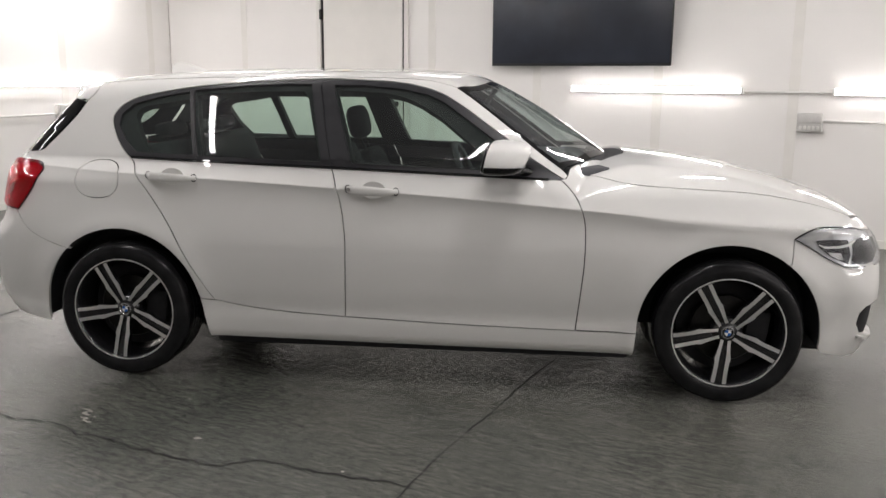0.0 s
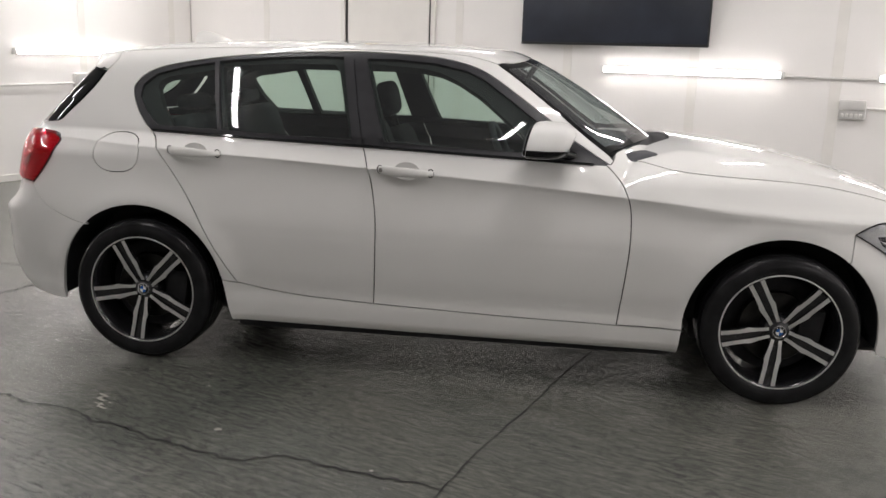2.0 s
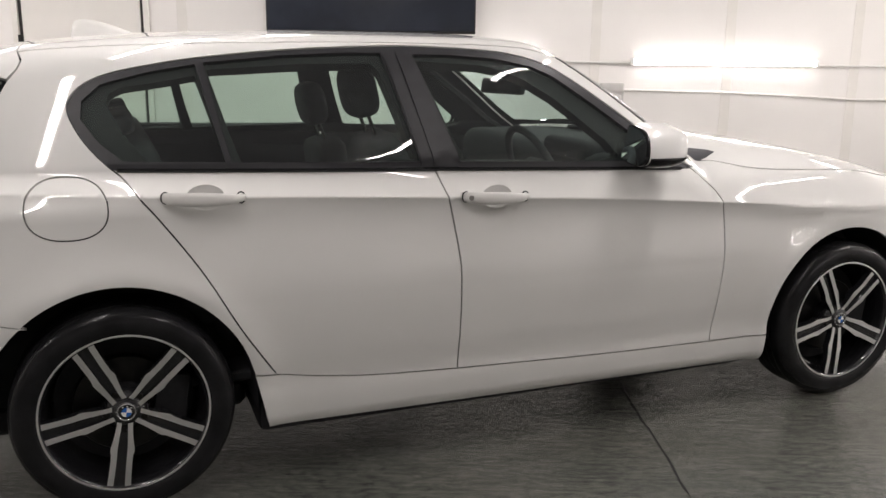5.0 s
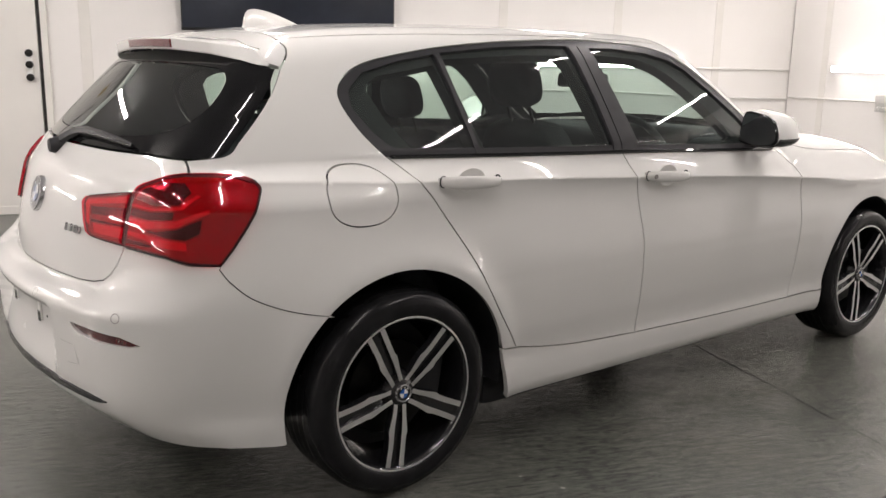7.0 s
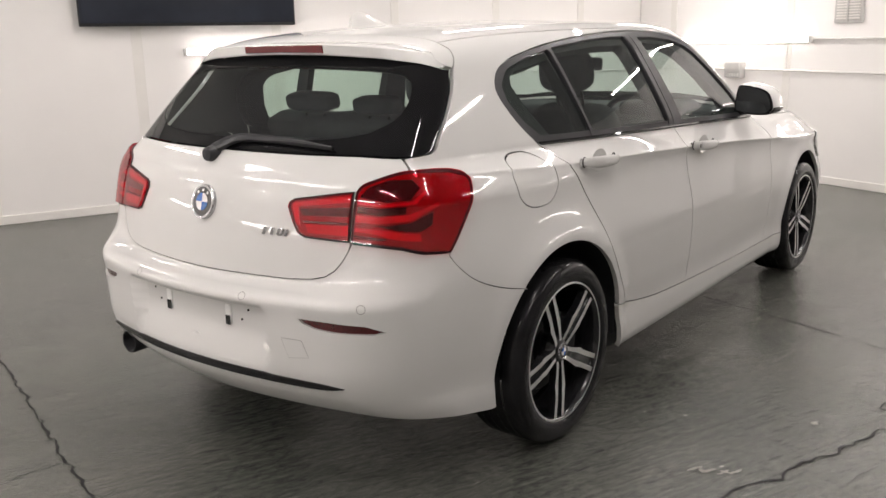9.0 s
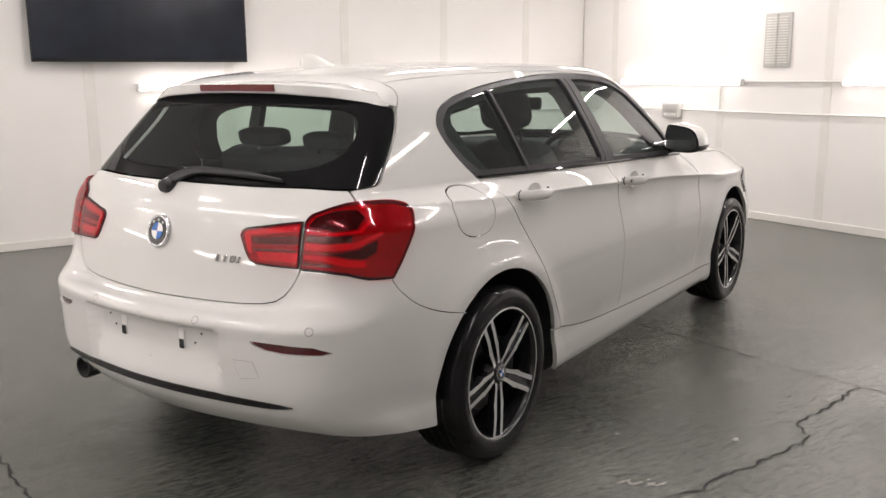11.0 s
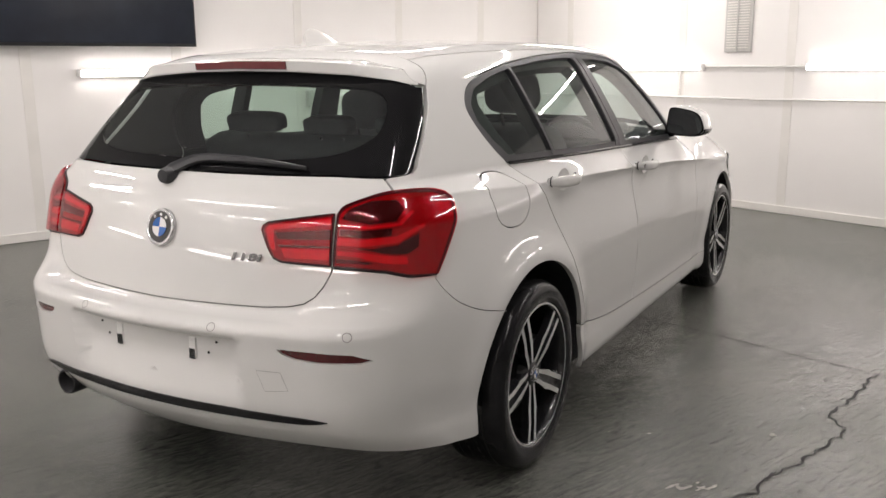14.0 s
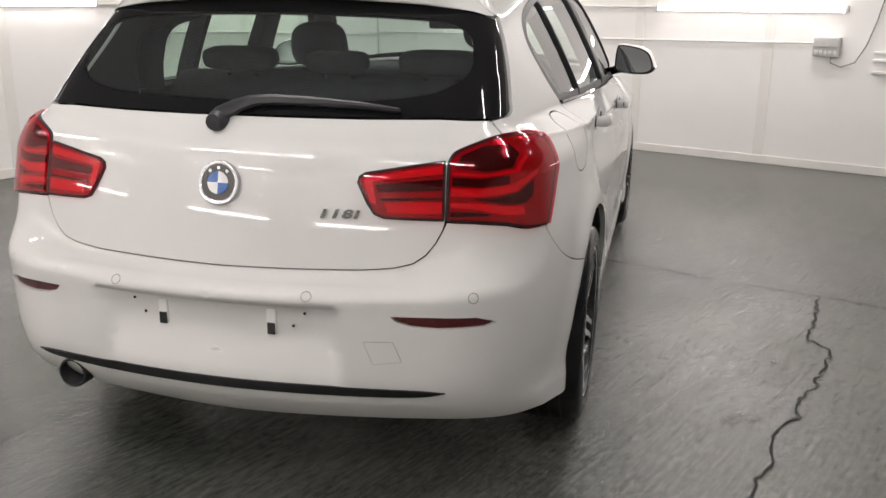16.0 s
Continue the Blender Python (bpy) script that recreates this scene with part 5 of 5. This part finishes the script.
heads = pair("headlamp", sheet(head, FRONT_CORNER, lift=0.008, thick=0.02, grid=0.016), [CLEAR_LENS, CLEAR_LENS], car, "clear headlamp with chrome reflector")
HEAD_DARK = material("headlamp_bezel", (0.40, 0.40, 0.41), 0.3, metal=0.75, vary=0.2, scale=20)
hb = sheet(head, FRONT_CORNER, gap=0.004, lift=0.0020, thick=0, grid=0.02)


def on_corner(*points):
    """A closed line on the nose's corner through points near it."""
    return join(*[meet(dense([a, b], 0.01, False)[:-1], FRONT_CORNER) for a, b in zip(points, points[1:] + points[:1])])


BROW = material("headlamp_brow", (0.62, 0.62, 0.61), 0.25, metal=0.3, coat=0.6, vary=0.05, scale=30)
CAVITY = material("headlamp_cavity", (0.05, 0.05, 0.055), 0.2, metal=0.5, coat=0.5, vary=0.3, scale=40)
brow = on_corner((1.63, -0.825, 0.735), (1.70, -0.81, 0.760), (1.78, -0.79, 0.766), (1.88, -0.74, 0.758), (1.95, -0.65, 0.742), (1.945, -0.66, 0.722), (1.88, -0.73, 0.732), (1.79, -0.79, 0.738), (1.70, -0.81, 0.731), (1.665, -0.82, 0.712))
cavity = on_corner((1.69, -0.816, 0.722), (1.76, -0.80, 0.726), (1.83, -0.775, 0.722), (1.845, -0.78, 0.66), (1.83, -0.79, 0.622), (1.77, -0.808, 0.648), (1.715, -0.816, 0.688))
smoke = on_corner((1.850, -0.765, 0.715), (1.90, -0.715, 0.726), (1.965, -0.62, 0.715), (1.985, -0.62, 0.665), (1.95, -0.71, 0.620), (1.89, -0.77, 0.615), (1.846, -0.785, 0.622), (1.856, -0.775, 0.67))
hook = on_corner((1.70, -0.815, 0.707), (1.735, -0.81, 0.698), (1.79, -0.795, 0.698), (1.84, -0.775, 0.708), (1.868, -0.752, 0.728), (1.862, -0.756, 0.714), (1.84, -0.775, 0.696), (1.79, -0.795, 0.688), (1.73, -0.81, 0.689))
spark = on_corner((1.745, -0.808, 0.672), (1.80, -0.795, 0.668), (1.815, -0.795, 0.640), (1.79, -0.80, 0.640), (1.76, -0.808, 0.658))
for line, mat, nm, h in ((brow, BROW, "brow", 0.004), (cavity, CAVITY, "cavity", 0.0035), (smoke, CAVITY, "dark_housing", 0.004), (hook, CHROME, "light_hook", 0.0055), (spark, CHROME, "reflector_bowl", 0.005)):
    data = sheet(line, FRONT_CORNER, gap=0.0, lift=h, thick=0.003, grid=0.016)
    for ob, one in zip(heads, (data, mirrored(data))):
        panel(nm, one, [mat, mat], ob)
for ob, f in zip(heads, (lambda q: q, mirrored)):
    panel("bezel", f(hb), HEAD_DARK, ob)


def corner_ring(y, z, r, n=28):
    """A circle on the nose's corner."""
    c = np.array([1.90, y + 0.05, z])
    e = np.array([1, 1, 0]) / math.sqrt(2)
    return meet(np.array([c + e * r * math.cos(2 * math.pi * k / n) + np.array([0, 0, r * 0.92 * math.sin(2 * math.pi * k / n)]) for k in range(n)]), FRONT_CORNER)


HEAD_GLASS = material("projector_glass", (0.02, 0.021, 0.023), 0.12, coat=0.6, vary=0.3, scale=30)
seal = sheet(head, FRONT_CORNER, gap=-0.002, lift=0.004, thick=0.006, grid=0.03, holes=[head])
pr = sheet(corner_ring(-0.755, 0.672, 0.040), FRONT_CORNER, gap=0.0, lift=0.005, thick=0.002, grid=0.016)
pr2 = sheet(corner_ring(-0.755, 0.672, 0.028), FRONT_CORNER, gap=0.0, lift=0.006, thick=0.002, grid=0.016)
for ob, f in zip(heads, (lambda q: q, mirrored)):
    panel("lamp_seal", f(seal), [BADGE_BLACK, BADGE_BLACK], ob, "thin black seal")
    ring_part = panel("projector_ring", f(pr), [HEAD_GLASS, HEAD_GLASS], ob)
    panel("projector_lens", f(pr2), [HEAD_GLASS, HEAD_GLASS], ob, "dark projector lens")


# ---- wheels ----
def make_wheel():
    w = new("wheel")
    tyre = part("tyre", lathe([(0.235, -0.098), (0.2395, -0.108), (0.247, -0.112), (0.268, -0.116), (0.290, -0.113), (0.302, -0.106), (0.311, -0.094), (0.3155, -0.078), (0.3168, -0.04), (0.3168, 0.04), (0.3155, 0.078), (0.305, 0.10), (0.27, 0.112), (0.225, 0.10), (0.215, 0.06)], 72), RUBBER, w, "black low-profile tyre")
    for y in (-0.052, -0.018, 0.018, 0.052):
        part("tread_groove", lathe([(0.3172, y - 0.004), (0.3172, y + 0.004)], 48), BADGE_BLACK, tyre)
    rim = part("rim", lathe([(0.2405, -0.101), (0.2395, -0.107), (0.235, -0.108), (0.230, -0.104), (0.2255, -0.090), (0.218, -0.05), (0.213, 0.0), (0.213, 0.085), (0.232, 0.095)], 72), RIM_GREY, w, "dark grey alloy rim barrel")
    part("rim_lip", lathe([(0.2410, -0.1022), (0.2400, -0.1085), (0.2375, -0.1095), (0.2340, -0.1085)], 72), MACHINED, rim, "bright machined rim edge")
    part("hub", lathe([(0, -0.090), (0.034, -0.090), (0.038, -0.087), (0.05, -0.084), (0.064, -0.070), (0.07, -0.03), (0.07, 0.02), (0, 0.02)], 40), RIM_GREY, rim)
    emblem(rim, pose(0, -0.0915, 0), 0.0285)
    # twin spokes
    def blade(side):
        bm = bmesh.new()
        rows = []
        for r, off, half, y in ((0.034, 0.0150, 0.0070, -0.086), (0.062, 0.0170, 0.0070, -0.090), (0.090, 0.0205, 0.0080, -0.093), (0.112, 0.0235, 0.0098, -0.095), (0.122, 0.0240, 0.0102, -0.096), (0.134, 0.0222, 0.0086, -0.097), (0.165, 0.0222, 0.0084, -0.100), (0.205, 0.0235, 0.0084, -0.1015), (0.2345, 0.0250, 0.0088, -0.1030)):
            o = side * off
            rows.append([bm.verts.new((o - half, y, r)), bm.verts.new((o + half, y, r)), bm.verts.new((o + half + 0.001, y + 0.026, r)), bm.verts.new((o - half - 0.001, y + 0.026, r))])
        for a, b in zip(rows, rows[1:]):
            for i in range(4):
                f = bm.faces.new((a[i], a[(i + 1) % 4], b[(i + 1) % 4], b[i]))
                f.material_index = 0 if i == 0 else 1
        bmesh.ops.recalc_face_normals(bm, faces=bm.faces[:])
        return bm

    for k in range(5):
        turn = Matrix.Rotation(radians(72 * k + 180), 4, "Y")
        for side in (-1, 1):
            part("spoke", blade(side), [MACHINED, RIM_GREY], rim, "machined alloy spoke with dark sides", where=turn)
        web = bmesh.new()
        v = [web.verts.new(q) for q in ((-0.016, -0.078, 0.05), (0.016, -0.078, 0.05), (0.02, -0.086, 0.138), (0.028, -0.093, 0.231), (-0.028, -0.093, 0.231), (-0.02, -0.086, 0.138))]
        web.faces.new((v[0], v[1], v[2], v[5]))
        web.faces.new((v[5], v[2], v[3], v[4]))
        part("spoke_web", web, RIM_GREY, rim, where=turn)
        part("wheel_bolt", lathe([(0, -0.086), (0.009, -0.086), (0.0105, -0.083), (0.0105, -0.07), (0, -0.07)], 8), STEEL, rim, where=Matrix.Rotation(radians(72 * k + 36), 4, "Y") @ pose(0, 0, 0.056))
    disc = part("brake_disc", lathe([(0.06, -0.02), (0.145, -0.02), (0.148, -0.016), (0.148, 0.004), (0.06, 0.004)], 48), STEEL, w, "steel brake disc")
    part("caliper", box(0.10, 0.07, 0.15, (0.13, -0.012, 0.03), 0.02, 2), MATT_BLACK, w)
    part("dark_back", lathe([(0.0, 0.03), (0.2, 0.03), (0.2, 0.034), (0, 0.034)], 32), MATT_BLACK, w)
    return w


wheel = make_wheel()
wheel.parent = car
wheel.matrix_basis = pose(-WHEEL_X, -0.752, WHEEL_Z + 0.002) @ Matrix.Rotation(radians(9), 4, "Y")
for m in (pose(WHEEL_X, -0.752, WHEEL_Z + 0.002) @ Matrix.Rotation(radians(7), 4, "Y"), pose(-WHEEL_X, 0.752, WHEEL_Z + 0.002, 0, 0, 180), pose(WHEEL_X, 0.752, WHEEL_Z + 0.002, 0, 0, 180)):
    copy_thing(wheel, m)
for x in (ARCH_REAR, ARCH_FRONT):
    for s in (-1, 1):
        bm = bmesh.new()
        n = 28
        ang = [radians(-7 + 194 * i / n) for i in range(n + 1)]
        rim = S([(x + (ARCH_R + 0.006) * math.cos(a), max(0.26, WHEEL_Z + (ARCH_R + 0.006) * math.sin(a))) for a in ang], False)
        rim = [rim[int(k * (len(rim) - 1) / n)] for k in range(n + 1)]
        o = [bm.verts.new((x + (ARCH_R + 0.006) * math.cos(a), s * (-q[1] - 0.022), WHEEL_Z + (ARCH_R + 0.006) * math.sin(a))) for a, q in zip(ang, rim)]
        i_ = [bm.verts.new((x + (ARCH_R + 0.006) * math.cos(a), s * 0.56, WHEEL_Z + (ARCH_R + 0.006) * math.sin(a))) for a in ang]
        for k in range(n):
            bm.faces.new((o[k], o[k + 1], i_[k + 1], i_[k]))
        bm.faces.new(i_)
        bmesh.ops.recalc_face_normals(bm, faces=bm.faces[:])
        part("wheel_arch_liner", bm, MATT_BLACK, car, "black plastic arch liner")
part("underbody", box(1.92, 1.50, 0.11, (0, 0, 0.200), 0.03, 2), MATT_BLACK, car, "dark underbody")
part("underbody", box(0.9, 1.06, 0.09, (1.5, 0, 0.205), 0.02, 1), MATT_BLACK, car)
part("underbody", box(0.86, 1.10, 0.10, (-1.40, 0, 0.215), 0.02, 1), MATT_BLACK, car)

# ---- handles, mirrors, aerial ----
def handle(x, z, parent, s, keyhole=False):
    p = S([(x, z), (x + 0.0001, z)], False)[0]
    y = p[1]
    m = pose(x, y if s < 0 else -y, z)
    grip = [(-0.115, 0.000), (-0.085, 0.030), (-0.03, 0.042), (0.04, 0.042), (0.09, 0.030), (0.118, 0.004)]
    line = smooth_line([(a, s * b, -0.06 * a * 0.6) for a, b in grip], 5)
    bm = bmesh.new()
    rings = []
    for i, q in enumerate(line):
        t = i / (len(line) - 1)
        hh = 0.0205 * (0.62 + 0.38 * math.sin(math.pi * min(1, t * 1.15 + 0.05))) * (0.8 if t > 0.86 else 1)
        dd = 0.009
        rings.append([bm.verts.new((q[0], q[1] + s * dd * math.cos(a), q[2] + hh * math.sin(a))) for a in [2 * math.pi * k / 14 for k in range(14)]])
    for a, b in zip(rings, rings[1:]):
        for k in range(14):
            bm.faces.new((a[k], a[(k + 1) % 14], b[(k + 1) % 14], b[k]))
    bm.faces.new(rings[0])
    bm.faces.new(rings[-1])
    bmesh.ops.recalc_face_normals(bm, faces=bm.faces[:])
    h = part("door_handle", bm, WHITE_PAINT, parent, "white painted pull handle", where=m)
    cup = bmesh.new()
    ring = [cup.verts.new((0.005 + 0.055 * math.cos(a), s * (-0.001 + 0.004), 0.038 * math.sin(a))) for a in [2 * math.pi * k / 28 for k in range(28)]]
    c = cup.verts.new((0.005, s * -0.010, 0))
    for i in range(28):
        cup.faces.new((ring[i], ring[(i + 1) % 28], c))
    bmesh.ops.recalc_face_normals(cup, faces=cup.faces[:])
    part("handle_cup", cup, WHITE_PAINT, h)
    for e in (-1, 1):
        part("gasket", tube([(e * 0.118 + 0.012 * math.cos(a) - e * 0.012, s * 0.006, -0.0036 * e * 1.1 + 0.0165 * math.sin(a)) for a in [2 * math.pi * k / 16 for k in range(16)]], 0.0022, 6, True), MATT_BLACK, h)
    if keyhole:
        part("lock_cap", lathe([(0, 0.0), (0.0085, 0.0), (0.0085, 0.004), (0, 0.004)], 14), GREY_LINE, h, where=pose(-0.098, s * 0.036, 0.004))


for s, k in ((-1, 0), (1, 1)):
    handle(-1.107, 0.937, rear_doors[k], s)
    handle(-0.187, 0.897, front_doors[k], s, True)


MIRROR_OUTLINE = [(-0.118, -0.050), (-0.06, -0.060), (0.03, -0.064), (0.095, -0.060), (0.125, -0.046), (0.131, -0.026), (0.114, 0.012), (0.085, 0.042), (0.03, 0.061), (-0.05, 0.072), (-0.095, 0.074), (-0.116, 0.060), (-0.123, -0.02)]


def mirror_ring(scale, dx, top=None, n=5):
    q = smooth_line(MIRROR_OUTLINE + MIRROR_OUTLINE[:1], n)[:-1]
    crown = scale if top is None else top
    return [(dx + 0.16 * z, y * 0.74 * scale, z * (crown if z > 0 else scale)) for y, z in q]


def loft(rings, cap=True):
    bm = bmesh.new()
    rows = [[bm.verts.new(v) for v in r] for r in rings]
    m = len(rows[0])
    for a, b in zip(rows, rows[1:]):
        for i in range(m):
            bm.faces.new((a[i], a[(i + 1) % m], b[(i + 1) % m], b[i]))
    if cap:
        bm.faces.new(rows[0][::-1])
        bm.faces.new(rows[-1])
    bmesh.ops.recalc_face_normals(bm, faces=bm.faces[:])
    return bm


for s, k in ((-1, 0), (1, 1)):
    out = lambda rings: loft([[(x, s * y, z) for x, y, z in r] for r in rings])
    shell = part("door_mirror", out([mirror_ring(0.95, -0.072, 0.90), mirror_ring(0.985, -0.06, 0.97), mirror_ring(1.0, -0.03, 1.02), mirror_ring(0.97, 0.01, 1.0), mirror_ring(0.92, 0.042, 0.98), mirror_ring(0.82, 0.066, 0.88), mirror_ring(0.66, 0.084, 0.70), mirror_ring(0.40, 0.096, 0.42)]), WHITE_PAINT, front_doors[k], "white capped door mirror", where=pose(0.392, s * 0.893, 1.048, 0, 0, s * 6))
    low = [[(x, y, z if z < -0.03 else -0.03) for x, y, z in r] for r in (mirror_ring(1.04, -0.068), mirror_ring(1.06, -0.03), mirror_ring(1.04, 0.02), mirror_ring(0.95, 0.056), mirror_ring(0.78, 0.084))]
    part("lower_housing", out(low), GLOSS_BLACK, shell)
    part("indicator", tube([(0.072, s * -0.045, -0.032), (0.074, s * 0.0, -0.032), (0.052, s * 0.052, -0.030), (0.0, s * 0.090, -0.026)], 0.005, 8), CHROME, shell)
    part("mirror_rim", out([mirror_ring(0.95, -0.080, 0.90), mirror_ring(0.972, -0.077, 0.92), mirror_ring(0.965, -0.070, 0.92)]), GLOSS_BLACK, shell)
    part("mirror_glass", out([mirror_ring(0.89, -0.0825, 0.84), mirror_ring(0.89, -0.081, 0.84)]), MIRROR, shell, "mirror glass")
    part("mirror_foot", tube([(0.02, s * -0.06, -0.045), (0.06, s * -0.12, -0.062), (0.10, s * -0.17, -0.075)], [0.022, 0.020, 0.024], 12), GLOSS_BLACK, shell)

fin = bmesh.new()
prof = [(x * 1.12 - 1.30, h * 0.94, w) for x, h, w in ((-0.125, 0.002, 0.020), (-0.122, 0.036, 0.014), (-0.112, 0.054, 0.009), (-0.085, 0.060, 0.008), (-0.05, 0.054, 0.011), (-0.01, 0.041, 0.014), (0.03, 0.024, 0.017), (0.065, 0.008, 0.018), (0.085, 0.0, 0.010))]
z0 = float(T([(-1.32, 0), (-1.3201, 0)], False)[0][2]) - 0.014
rows = []
for x, h, w in prof:
    rows.append([fin.verts.new((x, -w, z0)), fin.verts.new((x, -w * 0.5, z0 + 0.006 + h * 0.7)), fin.verts.new((x, 0, z0 + 0.008 + h)), fin.verts.new((x, w * 0.5, z0 + 0.006 + h * 0.7)), fin.verts.new((x, w, z0))])
for a, b in zip(rows, rows[1:]):
    for i in range(4):
        fin.faces.new((a[i], a[i + 1], b[i + 1], b[i]))
fin.faces.new(rows[0])
bmesh.ops.recalc_face_normals(fin, faces=fin.faces[:])
bmesh.ops.subdivide_edges(fin, edges=fin.edges[:], cuts=1, smooth=0.4)
part("roof_aerial", fin, WHITE_PAINT, car, "white shark-fin aerial")

# ---- cabin ----
def pillow(sx, sy, sz, power=3.0, narrow=0.0, n=28, m=16):
    """A soft rounded block; narrow: how much its top is drawn in."""
    bm = bmesh.new()
    pw = lambda v, e: math.copysign(abs(v) ** (2 / e), v)
    rows = []
    for i in range(1, m):
        t = -math.pi / 2 + math.pi * i / m
        c, s_ = pw(math.cos(t), power), pw(math.sin(t), power)
        k = 1 - narrow * (s_ * 0.5 + 0.5)
        rows.append([bm.verts.new((sx / 2 * c * pw(math.cos(2 * math.pi * q / n), power), sy / 2 * k * c * pw(math.sin(2 * math.pi * q / n), power), sz / 2 * s_)) for q in range(n)])
    for a, b in zip(rows, rows[1:]):
        for q in range(n):
            bm.faces.new((a[q], a[(q + 1) % n], b[(q + 1) % n], b[q]))
    bm.faces.new(rows[0][::-1])
    bm.faces.new(rows[-1])
    return bm


def seat(x, y, drop=0.0):
    e = new("front_seat")
    e.parent = car
    e.matrix_basis = pose(x, y, -drop)
    part("cushion", box(0.50, 0.50, 0.16, (0.10, 0, 0.50), 0.05, 3), SEAT_CLOTH, e)
    part("backrest", pillow(0.15, 0.50, 0.60, 5, 0.16), SEAT_CLOTH, e, where=pose(-0.255, 0, 0.78, 0, -17, 0))
    h = part("headrest", pillow(0.11, 0.255, 0.185, 3.2, 0.10), SEAT_CLOTH, e, where=pose(-0.385, 0, 1.215, 0, -12, 0))
    for s in (-1, 1):
        part("headrest_post", tube([(0.02, s * 0.06, -0.19), (0, s * 0.06, -0.06)], 0.007, 8), STEEL, h)


seat(-0.125, -0.36)
seat(-0.125, 0.385, 0.085)
part("rear_seat_cushion", box(0.48, 1.20, 0.18, (-0.83, 0, 0.50), 0.05, 3), SEAT_CLOTH, car)
part("rear_seat_back", box(0.14, 1.22, 0.62, (0, 0, 0.31), 0.05, 3), SEAT_CLOTH, car, where=pose(-1.08, 0, 0.48, 0, -20, 0))
for y in (-0.345, 0.0, 0.345):
    part("rear_headrest", pillow(0.085, 0.265 if y else 0.21, 0.074 if y else 0.066, 4.0), SEAT_CLOTH, car, where=pose(-1.31, y, 1.119 if y else 1.114, 0, -10, 0))
    for k in (-0.05, 0.05):
        part("headrest_post", tube([(-1.275, y + k, 0.98), (-1.30, y + k, 1.07)], 0.006, 8), STEEL, car)
part("headliner", box(1.34, 1.10, 0.075, (-0.63, 0, 1.3275), 0.025, 3), TRIM_DARK, car, "dark roof lining")
part("parcel_shelf", box(0.50, 1.12, 0.03, (-1.62, 0, 0.965), 0.012, 2), LINING, car)
part("dashboard", box(0.62, 1.36, 0.26, (0.62, 0, 0.86), 0.09, 4), LINING, car)
part("instrument_hood", box(0.22, 0.36, 0.09, (0.43, -0.37, 0.985), 0.04, 3), LINING, car)
ring = [(0.0, 0.185 * math.cos(a), 0.185 * math.sin(a)) for a in [2 * math.pi * k / 40 for k in range(40)]]
sw = part("steering_wheel", tube(ring, 0.015, 10, True), LINING, car, where=pose(0.20, -0.37, 0.90, 0, -24, 0))
part("wheel_boss", box(0.05, 0.15, 0.11, (0.02, 0, -0.01), 0.025, 3), LINING, sw)
part("wheel_spoke", box(0.02, 0.34, 0.035, (0.01, 0, -0.01), 0.008, 2), LINING, sw)
part("cabin_mirror", box(0.04, 0.24, 0.065, (0, 0, 0), 0.018, 3), LINING, car, where=pose(0.22, -0.02, 1.215, 0, 10, 20))
part("mirror_stalk", tube([(0.23, 0, 1.22), (0.30, 0, 1.335)], 0.014, 8), LINING, car)
part("cabin_floor", box(2.3, 1.4, 0.04, (-0.3, 0, 0.33), 0.01, 1), LINING, car)
part("centre_console", box(0.9, 0.22, 0.32, (0.2, 0, 0.5), 0.04, 2), LINING, car)
part("bulkhead", box(0.03, 1.35, 0.55, (0.93, 0, 0.62), 0.01, 1), LINING, car)
